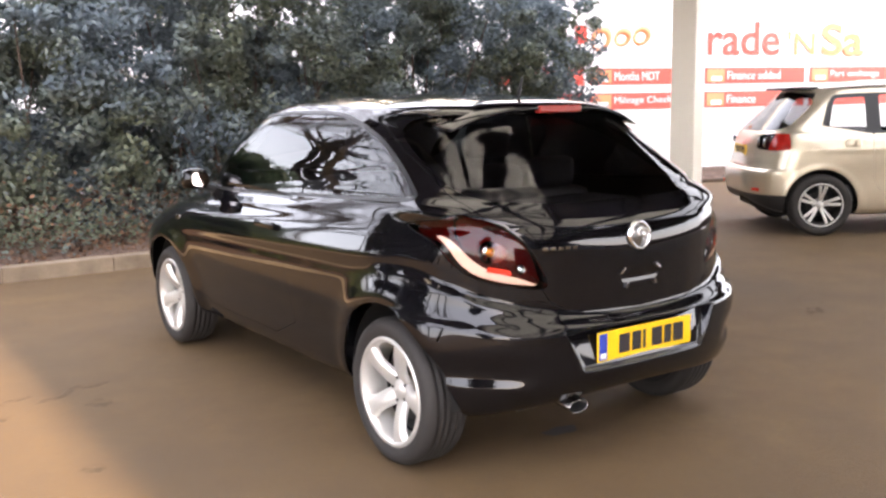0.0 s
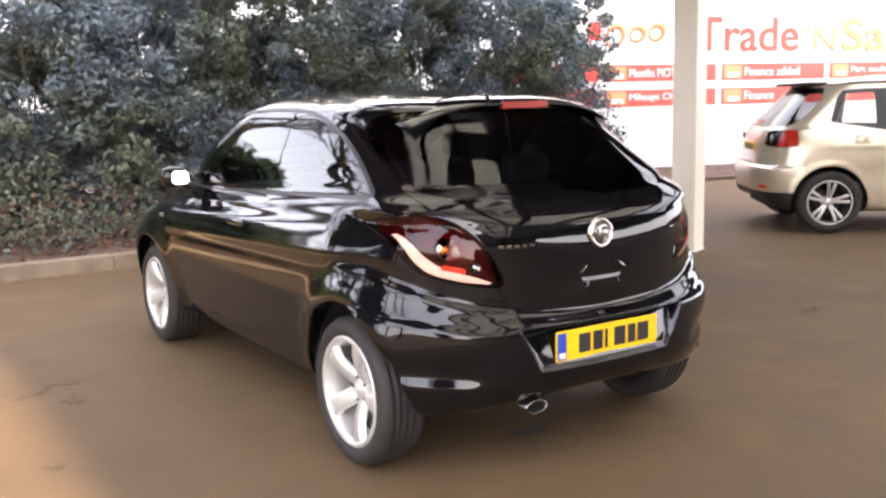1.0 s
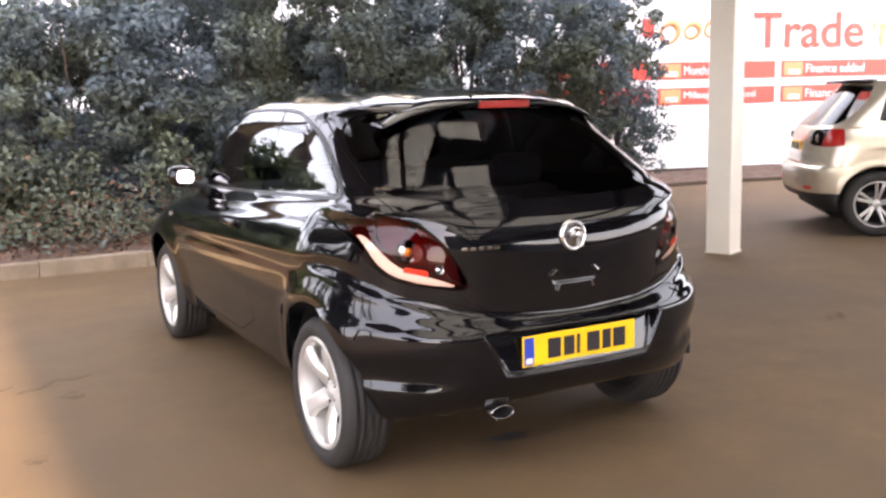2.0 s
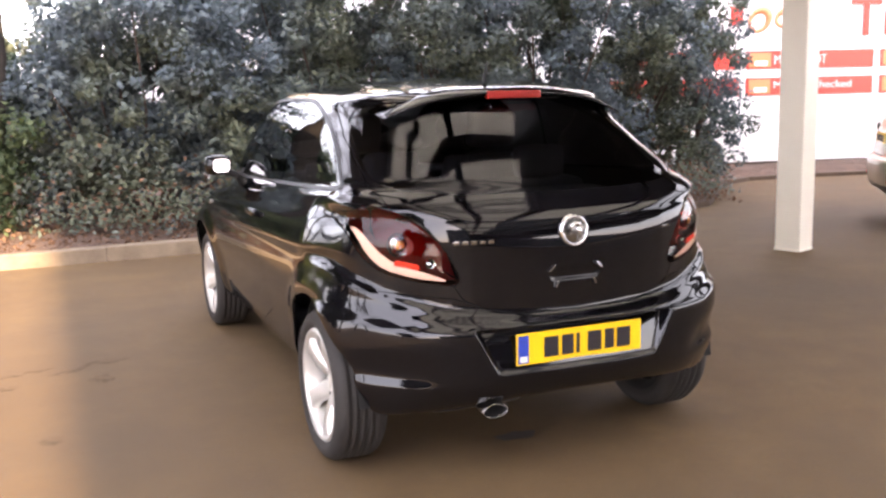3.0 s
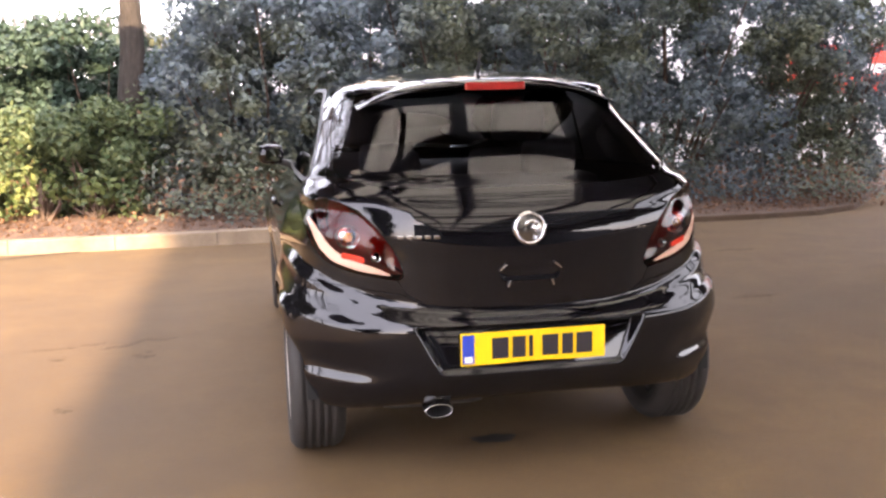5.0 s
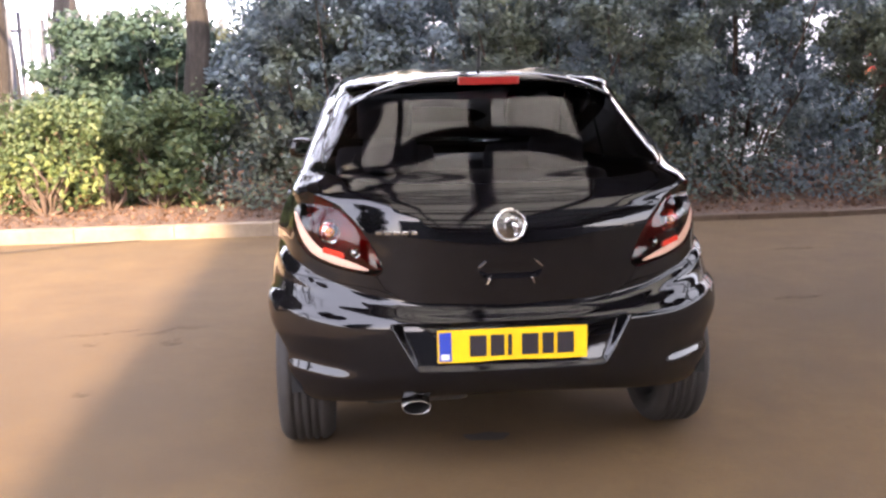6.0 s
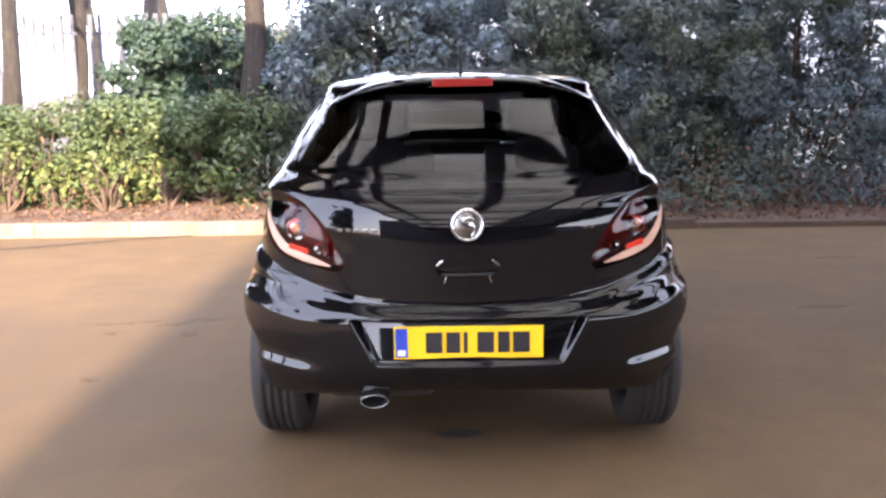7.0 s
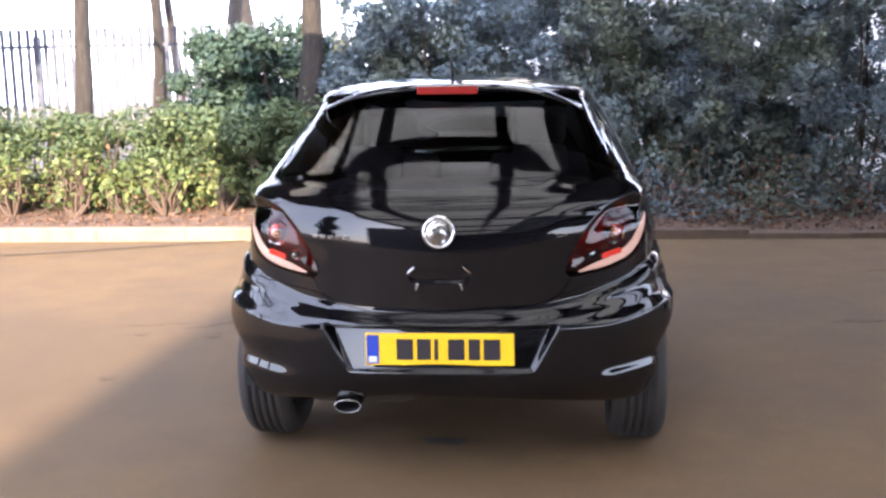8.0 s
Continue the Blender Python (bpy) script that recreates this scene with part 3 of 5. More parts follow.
def wheel(parent, x, y, r, width, rim_r, spokes, spin, tyre_mat, face_mat, out, twin=False):
    """A wheel whose outer face looks along out (+1 or -1 in x)."""
    w = new("wheel")
    w.parent = parent
    w.matrix_local = pose(x, y, r) @ Matrix.Scale(out, 4, (1, 0, 0))
    h = width / 2
    prof = [(rim_r, -h + 0.012), (rim_r + 0.02, -h), (r - 0.035, -h - 0.004), (r - 0.012, -h + 0.012), (r, -h + 0.035)]
    for g in (-0.045, -0.015, 0.015, 0.045):
        prof += [(r, g - 0.006), (r - 0.008, g - 0.004), (r - 0.008, g + 0.004), (r, g + 0.006)]
    prof += [(r, h - 0.035), (r - 0.012, h - 0.012), (r - 0.035, h + 0.004), (rim_r + 0.02, h), (rim_r + 0.002, h - 0.012)]
    piece("tyre", *lathe(prof, 72), tyre_mat, w)
    barrel = [(rim_r + 0.002, h - 0.012), (rim_r - 0.004, h - 0.004), (rim_r - 0.016, h - 0.008), (rim_r - 0.026, h - 0.035), (rim_r - 0.03, -0.02)]
    piece("inner_barrel", *lathe([(rim_r - 0.031, -0.018), (rim_r - 0.03, -h + 0.02), (rim_r + 0.002, -h + 0.01)], 48), INNER_BLACK, w)
    rim = piece("rim", *lathe(barrel, 72), STEEL_DARK if twin else face_mat, w, "dark alloy rim" if twin else "silver alloy rim")
    if twin:
        piece("rim_lip", *lathe([(rim_r - 0.012, h - 0.012), (rim_r - 0.010, h - 0.003), (rim_r, h - 0.003), (rim_r + 0.003, h - 0.010)], 72), face_mat, w)
    # spokes: wide rounded bars that widen towards the rim
    many = []
    for k in range(spokes * (2 if twin else 1)):
        a = 2 * math.pi * (k // 2) / spokes + spin + (0.17 if k % 2 else -0.17) if twin else 2 * math.pi * k / spokes + spin
        verts, faces = [], []
        prev = None
        stations = 9
        for i in range(stations):
            f = i / (stations - 1)
            rad = 0.035 + f * (rim_r - 0.055)
            half = 0.013 + 0.004 * f if twin else 0.034 + 0.006 * (1 - f) ** 2 + 0.055 * max(0, f - 0.55) ** 1.5
            top = h - 0.070 + 0.052 * math.sin(f * 1.75)
            for s, d in ((-1, -0.022), (-0.92, -0.004), (-0.6, 0.006), (0, 0.002), (0.6, 0.006), (0.92, -0.004), (1, -0.022)):
                t = half * s
                verts.append((top + d, rad * math.cos(a) - t * math.sin(a), rad * math.sin(a) + t * math.cos(a)))
        for i in range(stations - 1):
            for j in range(6):
                q = i * 7 + j
                faces.append((q, q + 1, q + 8, q + 7))
        piece("spoke", verts, faces, face_mat, w)
    piece("hub", *lathe([(0.0, h - 0.050), (0.028, h - 0.052), (0.034, h - 0.060), (0.06, h - 0.066), (0.068, h - 0.09)], 32), face_mat, w)
    for k in range(spokes):
        a = 2 * math.pi * (k + 0.5) / spokes + spin
        v, f = lathe([(0.0, h - 0.056), (0.007, h - 0.057), (0.008, h - 0.08)], 8)
        piece("wheel_bolt", [(p[0], p[1] + 0.05 * math.cos(a), p[2] + 0.05 * math.sin(a)) for p in v], f, STEEL_DARK, w)
    piece("brake_disc", *lathe([(0.0, 0.0), (0.125, 0.0), (0.125, -0.012), (0.0, -0.012)], 40), STEEL_DARK, w)
    # black disc added to stand for the shade deep behind the spokes
    piece("shade_disc", *lathe([(0.0, -0.03), (rim_r - 0.035, -0.03), (rim_r - 0.035, -0.038), (0.0, -0.038)], 40), INNER_BLACK, w)
    return w


def cabin_seat(parent, x, y, name="seat"):
    s = new(name)
    s.parent = parent
    s.matrix_local = pose(x, y, 0)
    part("cushion", box(-0.25, 0.25, -0.05, 0.45, 0.35, 0.52, 0.05), CABIN, s, smooth=True)
    part("backrest", box(-0.24, 0.24, -0.07, 0.07, 0, 0.62, 0.06, pose(0, -0.08, 0.5, 14)), CABIN, s, smooth=True)
    part("headrest", box(-0.13, 0.13, -0.05, 0.05, 0, 0.19, 0.045, pose(0, -0.24, 1.14, 10)), CABIN, s, smooth=True)
    return s


def rounded_plate(w, h, r, m):
    """A thin upright plate with round corners, facing -y."""
    bm = bmesh.new()
    ring = []
    for cx, cz, a0 in ((w - r, h - r, 0), (r - w, h - r, 90), (r - w, r - h, 180), (w - r, r - h, 270)):
        for i in range(7):
            a = radians(a0 + 15 * i)
            ring.append(bm.verts.new((cx + r * math.cos(a), 0, cz + r * math.sin(a))))
    face = bm.faces.new(ring)
    out = bmesh.ops.extrude_face_region(bm, geom=[face])["geom"]
    for v in out:
        if isinstance(v, bmesh.types.BMVert):
            v.co.y += 0.006
    bmesh.ops.transform(bm, matrix=m, verts=bm.verts)
    return bm


# ---- the black hatchback ----
AXLE_R, AXLE_F, TYRE = 0.625, 3.136, 0.298


LAMP_LINE = outline(curve([(0.756, 0.985), (0.705, 1.032), (0.624, 1.005), (0.540, 0.945), (0.470, 0.855), (0.425, 0.742), (0.59, 0.768), (0.685, 0.798), (0.733, 0.855), (0.754, 0.92)], 2), (0, 2))


def hatch_relief(p):
    x0, x, y, z = p[..., 0], p[..., 0].copy(), p[..., 1].copy(), p[..., 2]
    # flared lips round the wheel openings
    for ay in (AXLE_R, AXLE_F):
        d = np.hypot(y - ay, z - 0.30)
        on = (x > 0.6) * smooth_step(0.2, 0.3, z)
        x += on * 0.024 * np.exp(-(((d - 0.375) / 0.075) ** 2))
    # a crease along the flank and a hollow under it
    side = smooth_step(0.55, 0.95, y) * smooth_step(3.4, 2.9, y)
    x -= side * 0.010 * np.exp(-(((z - 0.50) / 0.10) ** 2)) * (x > 0.6)
    x += side * 0.006 * np.exp(-(((z - 0.83 + 0.04 * (y - 0.7)) / 0.03) ** 2)) * (x > 0.6)
    rear = smooth_step(0.62, 0.45, y)
    # the rear pillar turns in behind the quarter window
    edge_y = np.interp(z, (1.07, 1.10, 1.19, 1.278, 1.34, 1.386), (0.55, 0.59, 0.74, 0.92, 1.12, 1.35))
    x -= 0.16 * np.clip(edge_y - y, 0, 0.2) * smooth_step(1.05, 1.09, z) * smooth_step(0.30, 0.50, x0) * smooth_step(1.45, 1.27, z)
    # pocket for the number plate
    edge = 0.40 - (0.585 - z) * 0.50
    pocket = smooth_step(0.012, -0.012, np.abs(x) - edge) * smooth_step(0.425, 0.440, z) * smooth_step(0.595, 0.582, z)
    y += (0.014 + 0.27 * (z - 0.44)) * pocket * rear
    # two ledges that sweep down from the corners towards the middle: above each the body steps in
    back = smooth_step(0.80, 0.42, y)
    f3 = np.clip(x / 0.85, 0, 1) ** 3
    length = np.hypot(f3, 1 - f3)
    for px, pz, pd in (((0, 0.3, 0.5, 0.7, 0.80, 0.85), (0.622, 0.634, 0.662, 0.716, 0.765, 0.82), (0.003, 0.006, 0.014, 0.022, 0.026, 0.026)), ((0, 0.40, 0.6, 0.84, 0.9), (0.597, 0.598, 0.604, 0.648, 0.66), (0.0, 0.0, 0.014, 0.020, 0.020))):
        line, depth = np.interp(x0, px, pz), np.interp(x0, px, pd)
        step = depth * back * smooth_step(-0.021, 0.021, z - line) * smooth_step(1.035, 0.97, z)
        x -= step * f3 / length
        y += step * (1 - f3) / length
    # scooped ledge low on the corners of the bumper
    mid = 0.402 + 0.020 * smooth_step(0.5, 0.85, x0)
    lens = smooth_step(0.48, 0.62, x0) * smooth_step(0.66, 0.46, y)
    scoop = 0.0165 * lens * smooth_step(-0.024, 0.024, z - mid) * smooth_step(0.13, 0.03, z - mid)
    x -= scoop * f3 / length
    y += scoop * (1 - f3) / length
    # the tail lamps bulge out of the corners
    inside = -LAMP_LINE(np.stack([x0, y, z], -1).reshape(-1, 3)).reshape(x0.shape)
    bulge = np.where(inside > 0, 1 - np.exp(-np.maximum(inside, 0) / 0.028), 0) * smooth_step(0.60, 0.45, y) * np.interp(z, (0.76, 1.02), (0.012, 0.003))
    bulge -= 0.5 * np.clip(z - 0.76, 0, 0.3) ** 2 * np.where(inside > 0, 1 - np.exp(-np.maximum(inside, 0) / 0.02), 0)
    y -= bulge * (1 - f3) / length
    x += 0.8 * bulge * f3 / length
    # grip recess in the tailgate
    grip = smooth_step(0.012, -0.012, np.abs(x) - 0.105 + 0.5 * np.abs(z - 0.765)) * smooth_step(0.735, 0.75, z) * smooth_step(0.79, 0.772, z)
    y += 0.003 * grip * rear
    return np.stack([np.where(p[..., 0] <= 1e-6, 0, x), y, z], -1)


def make_hatch():
    car = thing("parked_hatchback", "glossy black three door hatchback parked on tarmac", "car")
    R = [
        (0.315, 0.10, 0.50, 2.7, 0.722, 0.235, 0.0, 3.88, 0.60, 0.20),
        (0.335, 0.045, 0.51, 2.7, 0.760, 0.265, 0.0, 3.93, 0.62, 0.24),
        (0.385, 0.012, 0.52, 2.7, 0.792, 0.345, 0.0, 3.96, 0.64, 0.33),
        (0.445, 0.002, 0.52, 2.7, 0.812, 0.440, 0.0, 3.97, 0.66, 0.43),
        (0.560, 0.000, 0.52, 2.7, 0.834, 0.565, 0.0, 3.97, 0.68, 0.55),
        (0.596, 0.010, 0.52, 2.65, 0.838, 0.640, 0.0, 3.96, 0.70, 0.62),
        (0.630, 0.049, 0.50, 2.65, 0.836, 0.715, -0.01, 3.93, 0.74, 0.69),
        (0.705, 0.053, 0.50, 2.65, 0.830, 0.785, -0.02, 3.86, 0.80, 0.76),
        (0.790, 0.056, 0.50, 2.65, 0.829, 0.850, -0.03, 3.74, 0.85, 0.83),
        (0.900, 0.064, 0.48, 2.9, 0.806, 0.925, -0.04, 3.50, 0.80, 0.90),
        (0.972, 0.086, 0.47, 3.1, 0.772, 0.990, -0.055, 3.18, 0.60, 0.96),
        (1.018, 0.130, 0.48, 3.1, 0.750, 1.033, -0.06, 2.98, 0.42, 1.00),
        (1.060, 0.178, 0.50, 3.2, 0.724, 1.075, -0.06, 2.93, 0.37, 1.035),
        (1.110, 0.234, 0.52, 3.6, 0.706, 1.124, -0.055, 2.89, 0.35, 1.085),
        (1.200, 0.338, 0.62, 3.6, 0.674, 1.213, -0.03, 2.77, 0.36, 1.19),
        (1.300, 0.458, 0.72, 3.6, 0.636, 1.306, -0.005, 2.57, 0.40, 1.31),
        (1.360, 0.532, 0.76, 3.5, 0.606, 1.355, 0.012, 2.43, 0.44, 1.375),
        (1.398, 0.585, 0.53, 3.2, 0.568, 1.390, 0.022, 2.32, 0.46, 1.41),
        (1.418, 0.640, 0.54, 2.8, 0.505, 1.415, 0.026, 2.22, 0.46, 1.437),
        (1.448, 0.900, 0.40, 2.7, 0.320, 1.450, 0.024, 2.00, 0.40, 1.470),
        (1.475, 1.300, 0.20, 2.4, 0.001, 1.472, 0.012, 1.75, 0.2, 1.482),
    ]
    skin = Skin.of_grid(shell(R, hatch_relief))
    arch = lambda p: np.minimum(np.hypot(p[:, 1] - AXLE_R, p[:, 2] - 0.30), np.hypot(p[:, 1] - AXLE_F, p[:, 2] - 0.30)) - 0.365 + 10 * (np.abs(p[:, 0]) < 0.5)
    skin = skin.part_where(lambda p: -arch(p))
    side_glass = both(outline(curve([(2.80, 0.975), (2.66, 1.20), (2.42, 1.325), (2.08, 1.382), (1.70, 1.395), (1.35, 1.386), (1.12, 1.340), (0.92, 1.278), (0.74, 1.190), (0.59, 1.10), (0.55, 1.070), (1.5, 1.030)], 2), (1, 2)), lambda p: 0.4 - np.abs(p[:, 0]))
    rear_glass = both(outline(curve([(0.30, 1.052), (0.56, 1.068), (0.648, 1.10), (0.622, 1.25), (0.565, 1.365), (0.46, 1.390), (-0.46, 1.390), (-0.565, 1.365), (-0.622, 1.25), (-0.648, 1.10), (-0.56, 1.068), (-0.30, 1.052)], 2), (0, 2), mirror=True), rear_half)
    screen = both(outline(curve([(0.62, 1.03), (0.50, 1.40), (-0.50, 1.40), (-0.62, 1.03)], 2), (0, 2), mirror=True), lambda p: 2.2 - p[:, 1])
    lamp = both(LAMP_LINE, lambda p: p[:, 1] - 0.62)
    gate = both(outline([(0.22, 0.632), (0.36, 0.662), (0.428, 0.700), (0.488, 0.80), (0.556, 0.905), (0.640, 1.02), (0.660, 1.10), (0.632, 1.25), (0.575, 1.385), (0.44, 1.412)], (0, 2), mirror=True), rear_half)
    bumper = both(lambda p: p[:, 1] - 0.47, lambda p: p[:, 2] - np.interp(np.abs(p[:, 0]), [0, 0.22, 0.38, 0.46, 0.9], [0.63, 0.638, 0.672, 0.700, 0.752]))
    door = both(outline(curve([(1.46, 0.335), (1.54, 0.80), (1.53, 1.10), (1.47, 1.405), (1.75, 1.425), (2.12, 1.408), (2.46, 1.345), (2.71, 1.21), (2.86, 0.97), (2.87, 0.70), (2.76, 0.335)], 1), (1, 2)), lambda p: 0.4 - np.abs(p[:, 0]))
    flap = both(outline(curve([(0.78, 0.80), (0.92, 0.80), (0.92, 0.93), (0.78, 0.93)], 2), (1, 2)), lambda p: 0.4 - p[:, 0])
    left, right = (lambda p: p[:, 0]), (lambda p: -p[:, 0])
    g = 0.0025
    glass_all = [side_glass, rear_glass, screen]
    # the dark shell just under the panels closes the gaps between them
    skin.part_where(without(EVERYWHERE, *glass_all, lamp)).moved(0.011).put("inner_shell", INNER_BLACK, car, rim=0)
    skin.part_where(without(EVERYWHERE, *glass_all, grown(lamp, g), grown(gate, g), grown(bumper, g), grown(door, g), grown(flap, g))).put("body", PAINT_BLACK, car, "glossy black painted body", 0.012)
    gate_ob = skin.part_where(without(gate, rear_glass, grown(lamp, g), gap=0.0)).put("tailgate", PAINT_BLACK, car, "black painted tailgate", 0.012)
    skin.part_where(without(bumper, grown(gate, g), grown(lamp, g))).put("bumper", PAINT_BLACK, car, "black painted rear bumper", 0.02)
    for sgn in (left, right):
        d = skin.part_where(without(both(door, sgn), side_glass)).put("door", PAINT_BLACK, car)
        skin.part_where(both(side_glass, door, sgn)).moved(0.002).put("window", GLASS_DARK, d, "dark tinted glass", 0.004)
        skin.part_where(without(both(side_glass, sgn), grown(door, 0.012))).moved(0.002).put("quarter_window", GLASS_DARK, car, "dark tinted quarter glass", 0.004)
        k = -1 if sgn is left else 1
        skin.part_where(without(both(grown(side_glass, 0.014), sgn), side_glass)).moved(-0.0015).put("window_seal", BLACK_TRIM, car, "black rubber window seal", 0.006)
        # crescent of lens where the sky's reflection is painted in pale colour
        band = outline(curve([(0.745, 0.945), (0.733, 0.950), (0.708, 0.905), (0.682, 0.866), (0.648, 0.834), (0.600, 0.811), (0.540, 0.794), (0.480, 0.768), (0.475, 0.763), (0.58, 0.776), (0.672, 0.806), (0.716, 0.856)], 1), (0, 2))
        bulb = lambda p: np.hypot(np.abs(p[:, 0]) - 0.615, p[:, 2] - 0.890) - 0.036
        reverse = lambda p: np.hypot(np.abs(p[:, 0]) - 0.528, p[:, 2] - 0.826) - 0.016
        lm = skin.part_where(without(both(lamp, sgn), band, bulb, reverse)).put("tail_lamp", LENS_RED, car, "smoked red tail lamp", 0.006)
        skin.part_where(both(lamp, sgn, bulb)).put("indicator_lens", GLASS_CLEAR, lm, "round clear indicator lens", 0.006)
        skin.part_where(both(lamp, sgn, reverse)).put("reversing_lens", GLASS_CLEAR, lm, "small clear reversing lens", 0.006)
        skin.part_where(both(lamp, sgn, band)).put("sheen_band", LAMP_SHEEN, lm, "pale pinkish band painted as sky sheen on the lens", 0.006)
        skin.part_where(both(lamp, sgn)).moved(0.055).put("housing", LAMP_DARK, lm, "dark red lamp housing", -0.05)
        for cx, cy, cz, rr, mat in ((0.615, 0.235, 0.890, 0.040, CHROME), (0.615, 0.222, 0.890, 0.016, LAMP_AMBER), (0.528, 0.150, 0.826, 0.018, CHROME)):
            v, f = lathe([(0.0, 0.012), (rr * 0.6, 0.006), (rr, -0.012), (rr * 1.08, 0.0)], 24, "y")
            piece("reflector", [(k * (cx + p[0]), cy - p[1], cz + p[2]) for p in v], f, mat, lm)
        skin.part_where(both(lamp, sgn, outline([(0.640, 0.822), (0.635, 0.838), (0.568, 0.823), (0.568, 0.808)], (0, 2), 0.002))).moved(-0.001).put("red_strip", LAMP_RED, lm, "bright orange red lower strip", 0.01)
    skin.part_where(both(flap, right)).put("fuel_flap", PAINT_BLACK, car)
    skin.part_where(rear_glass).moved(0.003).put("rear_window", GLASS_DARK, gate_ob, "dark tinted rear glass", 0.004)
    skin.part_where(screen).put("windscreen", GLASS_TINT, car, "windscreen glass", 0.004)
    # spoiler over the rear glass with the high brake lamp in its middle
    def spoiler():
        verts, faces = [], []
        cols, prof = 49, [(0.0, -0.012), (-0.012, -0.004), (0.0, 0.006), (0.06, 0.014), (0.16, 0.018), (0.26, 0.008), (0.26, -0.014), (0.10, -0.014)]
        for i in range(cols):
            u = -1 + 2 * i / (cols - 1)
            x = 0.525 * u
            yb = 0.532 + 0.062 * abs(u) ** 2.4
            zb = 1.412 - 0.090 * abs(u) ** 3.0
            fade = 1 - 0.9 * abs(u) ** 5
            for dy, dz in prof:
                verts.append((x, yb + dy * (1 - 0.25 * abs(u) ** 3), zb + dz * fade + dy * 0.10))
        k = len(prof)
        for i in range(cols - 1):
            for j in range(k):
                faces.append((i * k + j, (i + 1) * k + j, (i + 1) * k + (j + 1) % k, i * k + (j + 1) % k))
        faces += [tuple(range(k)), tuple((cols - 1) * k + j for j in range(k))[::-1]]
        return verts, faces
    sp = piece("spoiler", *spoiler(), PAINT_BLACK, gate_ob, "black roof spoiler")
    part("brake_lamp", box(-0.118, 0.118, 0.519, 0.55, 1.388, 1.419, 0.006), plain("red brake lens", (0.26, 0.022, 0.018), 0.12, bump=0.0), gate_ob, "red high-level brake lamp")
    # round badge, name marks, grip edges
    v, f = lathe([(0.044, 0.002), (0.046, 0.010), (0.051, 0.013), (0.056, 0.010), (0.059, 0.0)], 48, "y")
    badge = piece("badge", [(p[0], 0.067 - p[1] + 0.10 * p[2], 0.915 + p[2]) for p in v], f, CHROME, gate_ob, "round chrome badge")
    v, f = lathe([(0.0, 0.007), (0.025, 0.006), (0.045, 0.002)], 40, "y")
    piece("badge_face", [(p[0], 0.067 - p[1] + 0.10 * p[2], 0.915 + p[2]) for p in v], f, STEEL_BRIGHT, badge)
    sweep = [(0.024 * math.cos(0.4 + 0.55 * k) + 0.004, 0.057, 0.918 + 0.024 * math.sin(0.4 + 0.55 * k)) for k in range(7)]
    tail = [(0.010 + 0.012 * math.sin(0.7 * k), 0.057, 0.925 - 0.011 * k) for k in range(5)]
    piece("emblem", *join(tube(sweep, [0.004, 0.007, 0.008, 0.007, 0.006, 0.005, 0.003], 8), tube(tail, [0.008, 0.009, 0.008, 0.006, 0.004], 8)), CHROME, badge)
    def on_gate(x, z):
        """How far back the tailgate's surface lies at that width and height."""
        q = skin.p[skin.p[:, 1] < 0.45]
        return float(q[np.argmin((q[:, 0] - x) ** 2 + (q[:, 2] - z) ** 2), 1])
    for first, step, count, wide, tall in ((-0.455, 0.030, 5, 0.022, 0.013), (0.405, 0.022, 2, 0.017, 0.011)):
        for i in range(count):
            x = first + step * i
            turn = math.degrees(math.atan2(on_gate(x + 0.03, 0.897) - on_gate(x - 0.03, 0.897), 0.06))
            m = pose(x + wide / 2, on_gate(x + wide / 2, 0.897), 0.897, 0, 0, turn)
            part("name_mark", box(-wide / 2, wide / 2, -0.004, 0.006, -tall / 2, tall / 2, 0.002, m), STEEL_BRIGHT, gate_ob)
    for k in (-1, 1):
        part("grip_edge", box(-0.003, 0.003, -0.004, 0.004, -0.016, 0.016, 0.0015, pose(k * 0.098, 0.053, 0.784, 0, -k * 50)), CHROME, gate_ob)
        part("grip_edge", box(-0.003, 0.003, -0.004, 0.004, -0.012, 0.012, 0.0015, pose(k * 0.078, 0.050, 0.726, 0, -k * 20)), CHROME, gate_ob)
    # number plate: bars stand for its characters
    plate = part("number_plate", box(-0.26, 0.26, 0.020, 0.026, 0.4525, 0.5675, 0.0025), PLATE_YELLOW, car, "yellow number plate")
    part("plate_band", box(-0.255, -0.213, 0.0175, 0.0196, 0.459, 0.561), PLATE_BLUE, plate, "blue end band")
    part("plate_mark", box(-0.248, -0.220, 0.0155, 0.0172, 0.465, 0.485), SIGN_WHITE, plate)
    for x0, x1 in ((-0.150, -0.092), (-0.078, -0.030), (-0.018, -0.004), (0.030, 0.088), (0.102, 0.142), (0.154, 0.212)):
        part("plate_bar", box(x0, x1, 0.0175, 0.0196, 0.473, 0.547, 0.0), INK, plate)
    # exhaust
    tip = lambda v: [(-0.335 + p[0] * 1.02, 0.040 + p[1], 0.292 + p[2] * 0.50 + 0.12 * p[1]) for p in v]
    v1, f1 = lathe([(0.0445, 0.004), (0.047, 0.0), (0.050, 0.006), (0.050, 0.16)], 36, "y")
    v2, f2 = lathe([(0.0, 0.10), (0.043, 0.095), (0.0442, 0.005)], 36, "y")
    ex = piece("exhaust", tip(v1), f1, STEEL_BRIGHT, car, "oval dull steel exhaust tip")
    piece("bore", tip(v2), f2, INNER_BLACK, ex, "black bore")
    part("silencer", box(-0.52, -0.12, 0.22, 0.55, 0.24, 0.36, 0.05), STEEL_DARK, car)
    part("underbody", box(-0.70, 0.70, 0.36, 3.7, 0.22, 0.34, 0.03), INNER_BLACK, car)
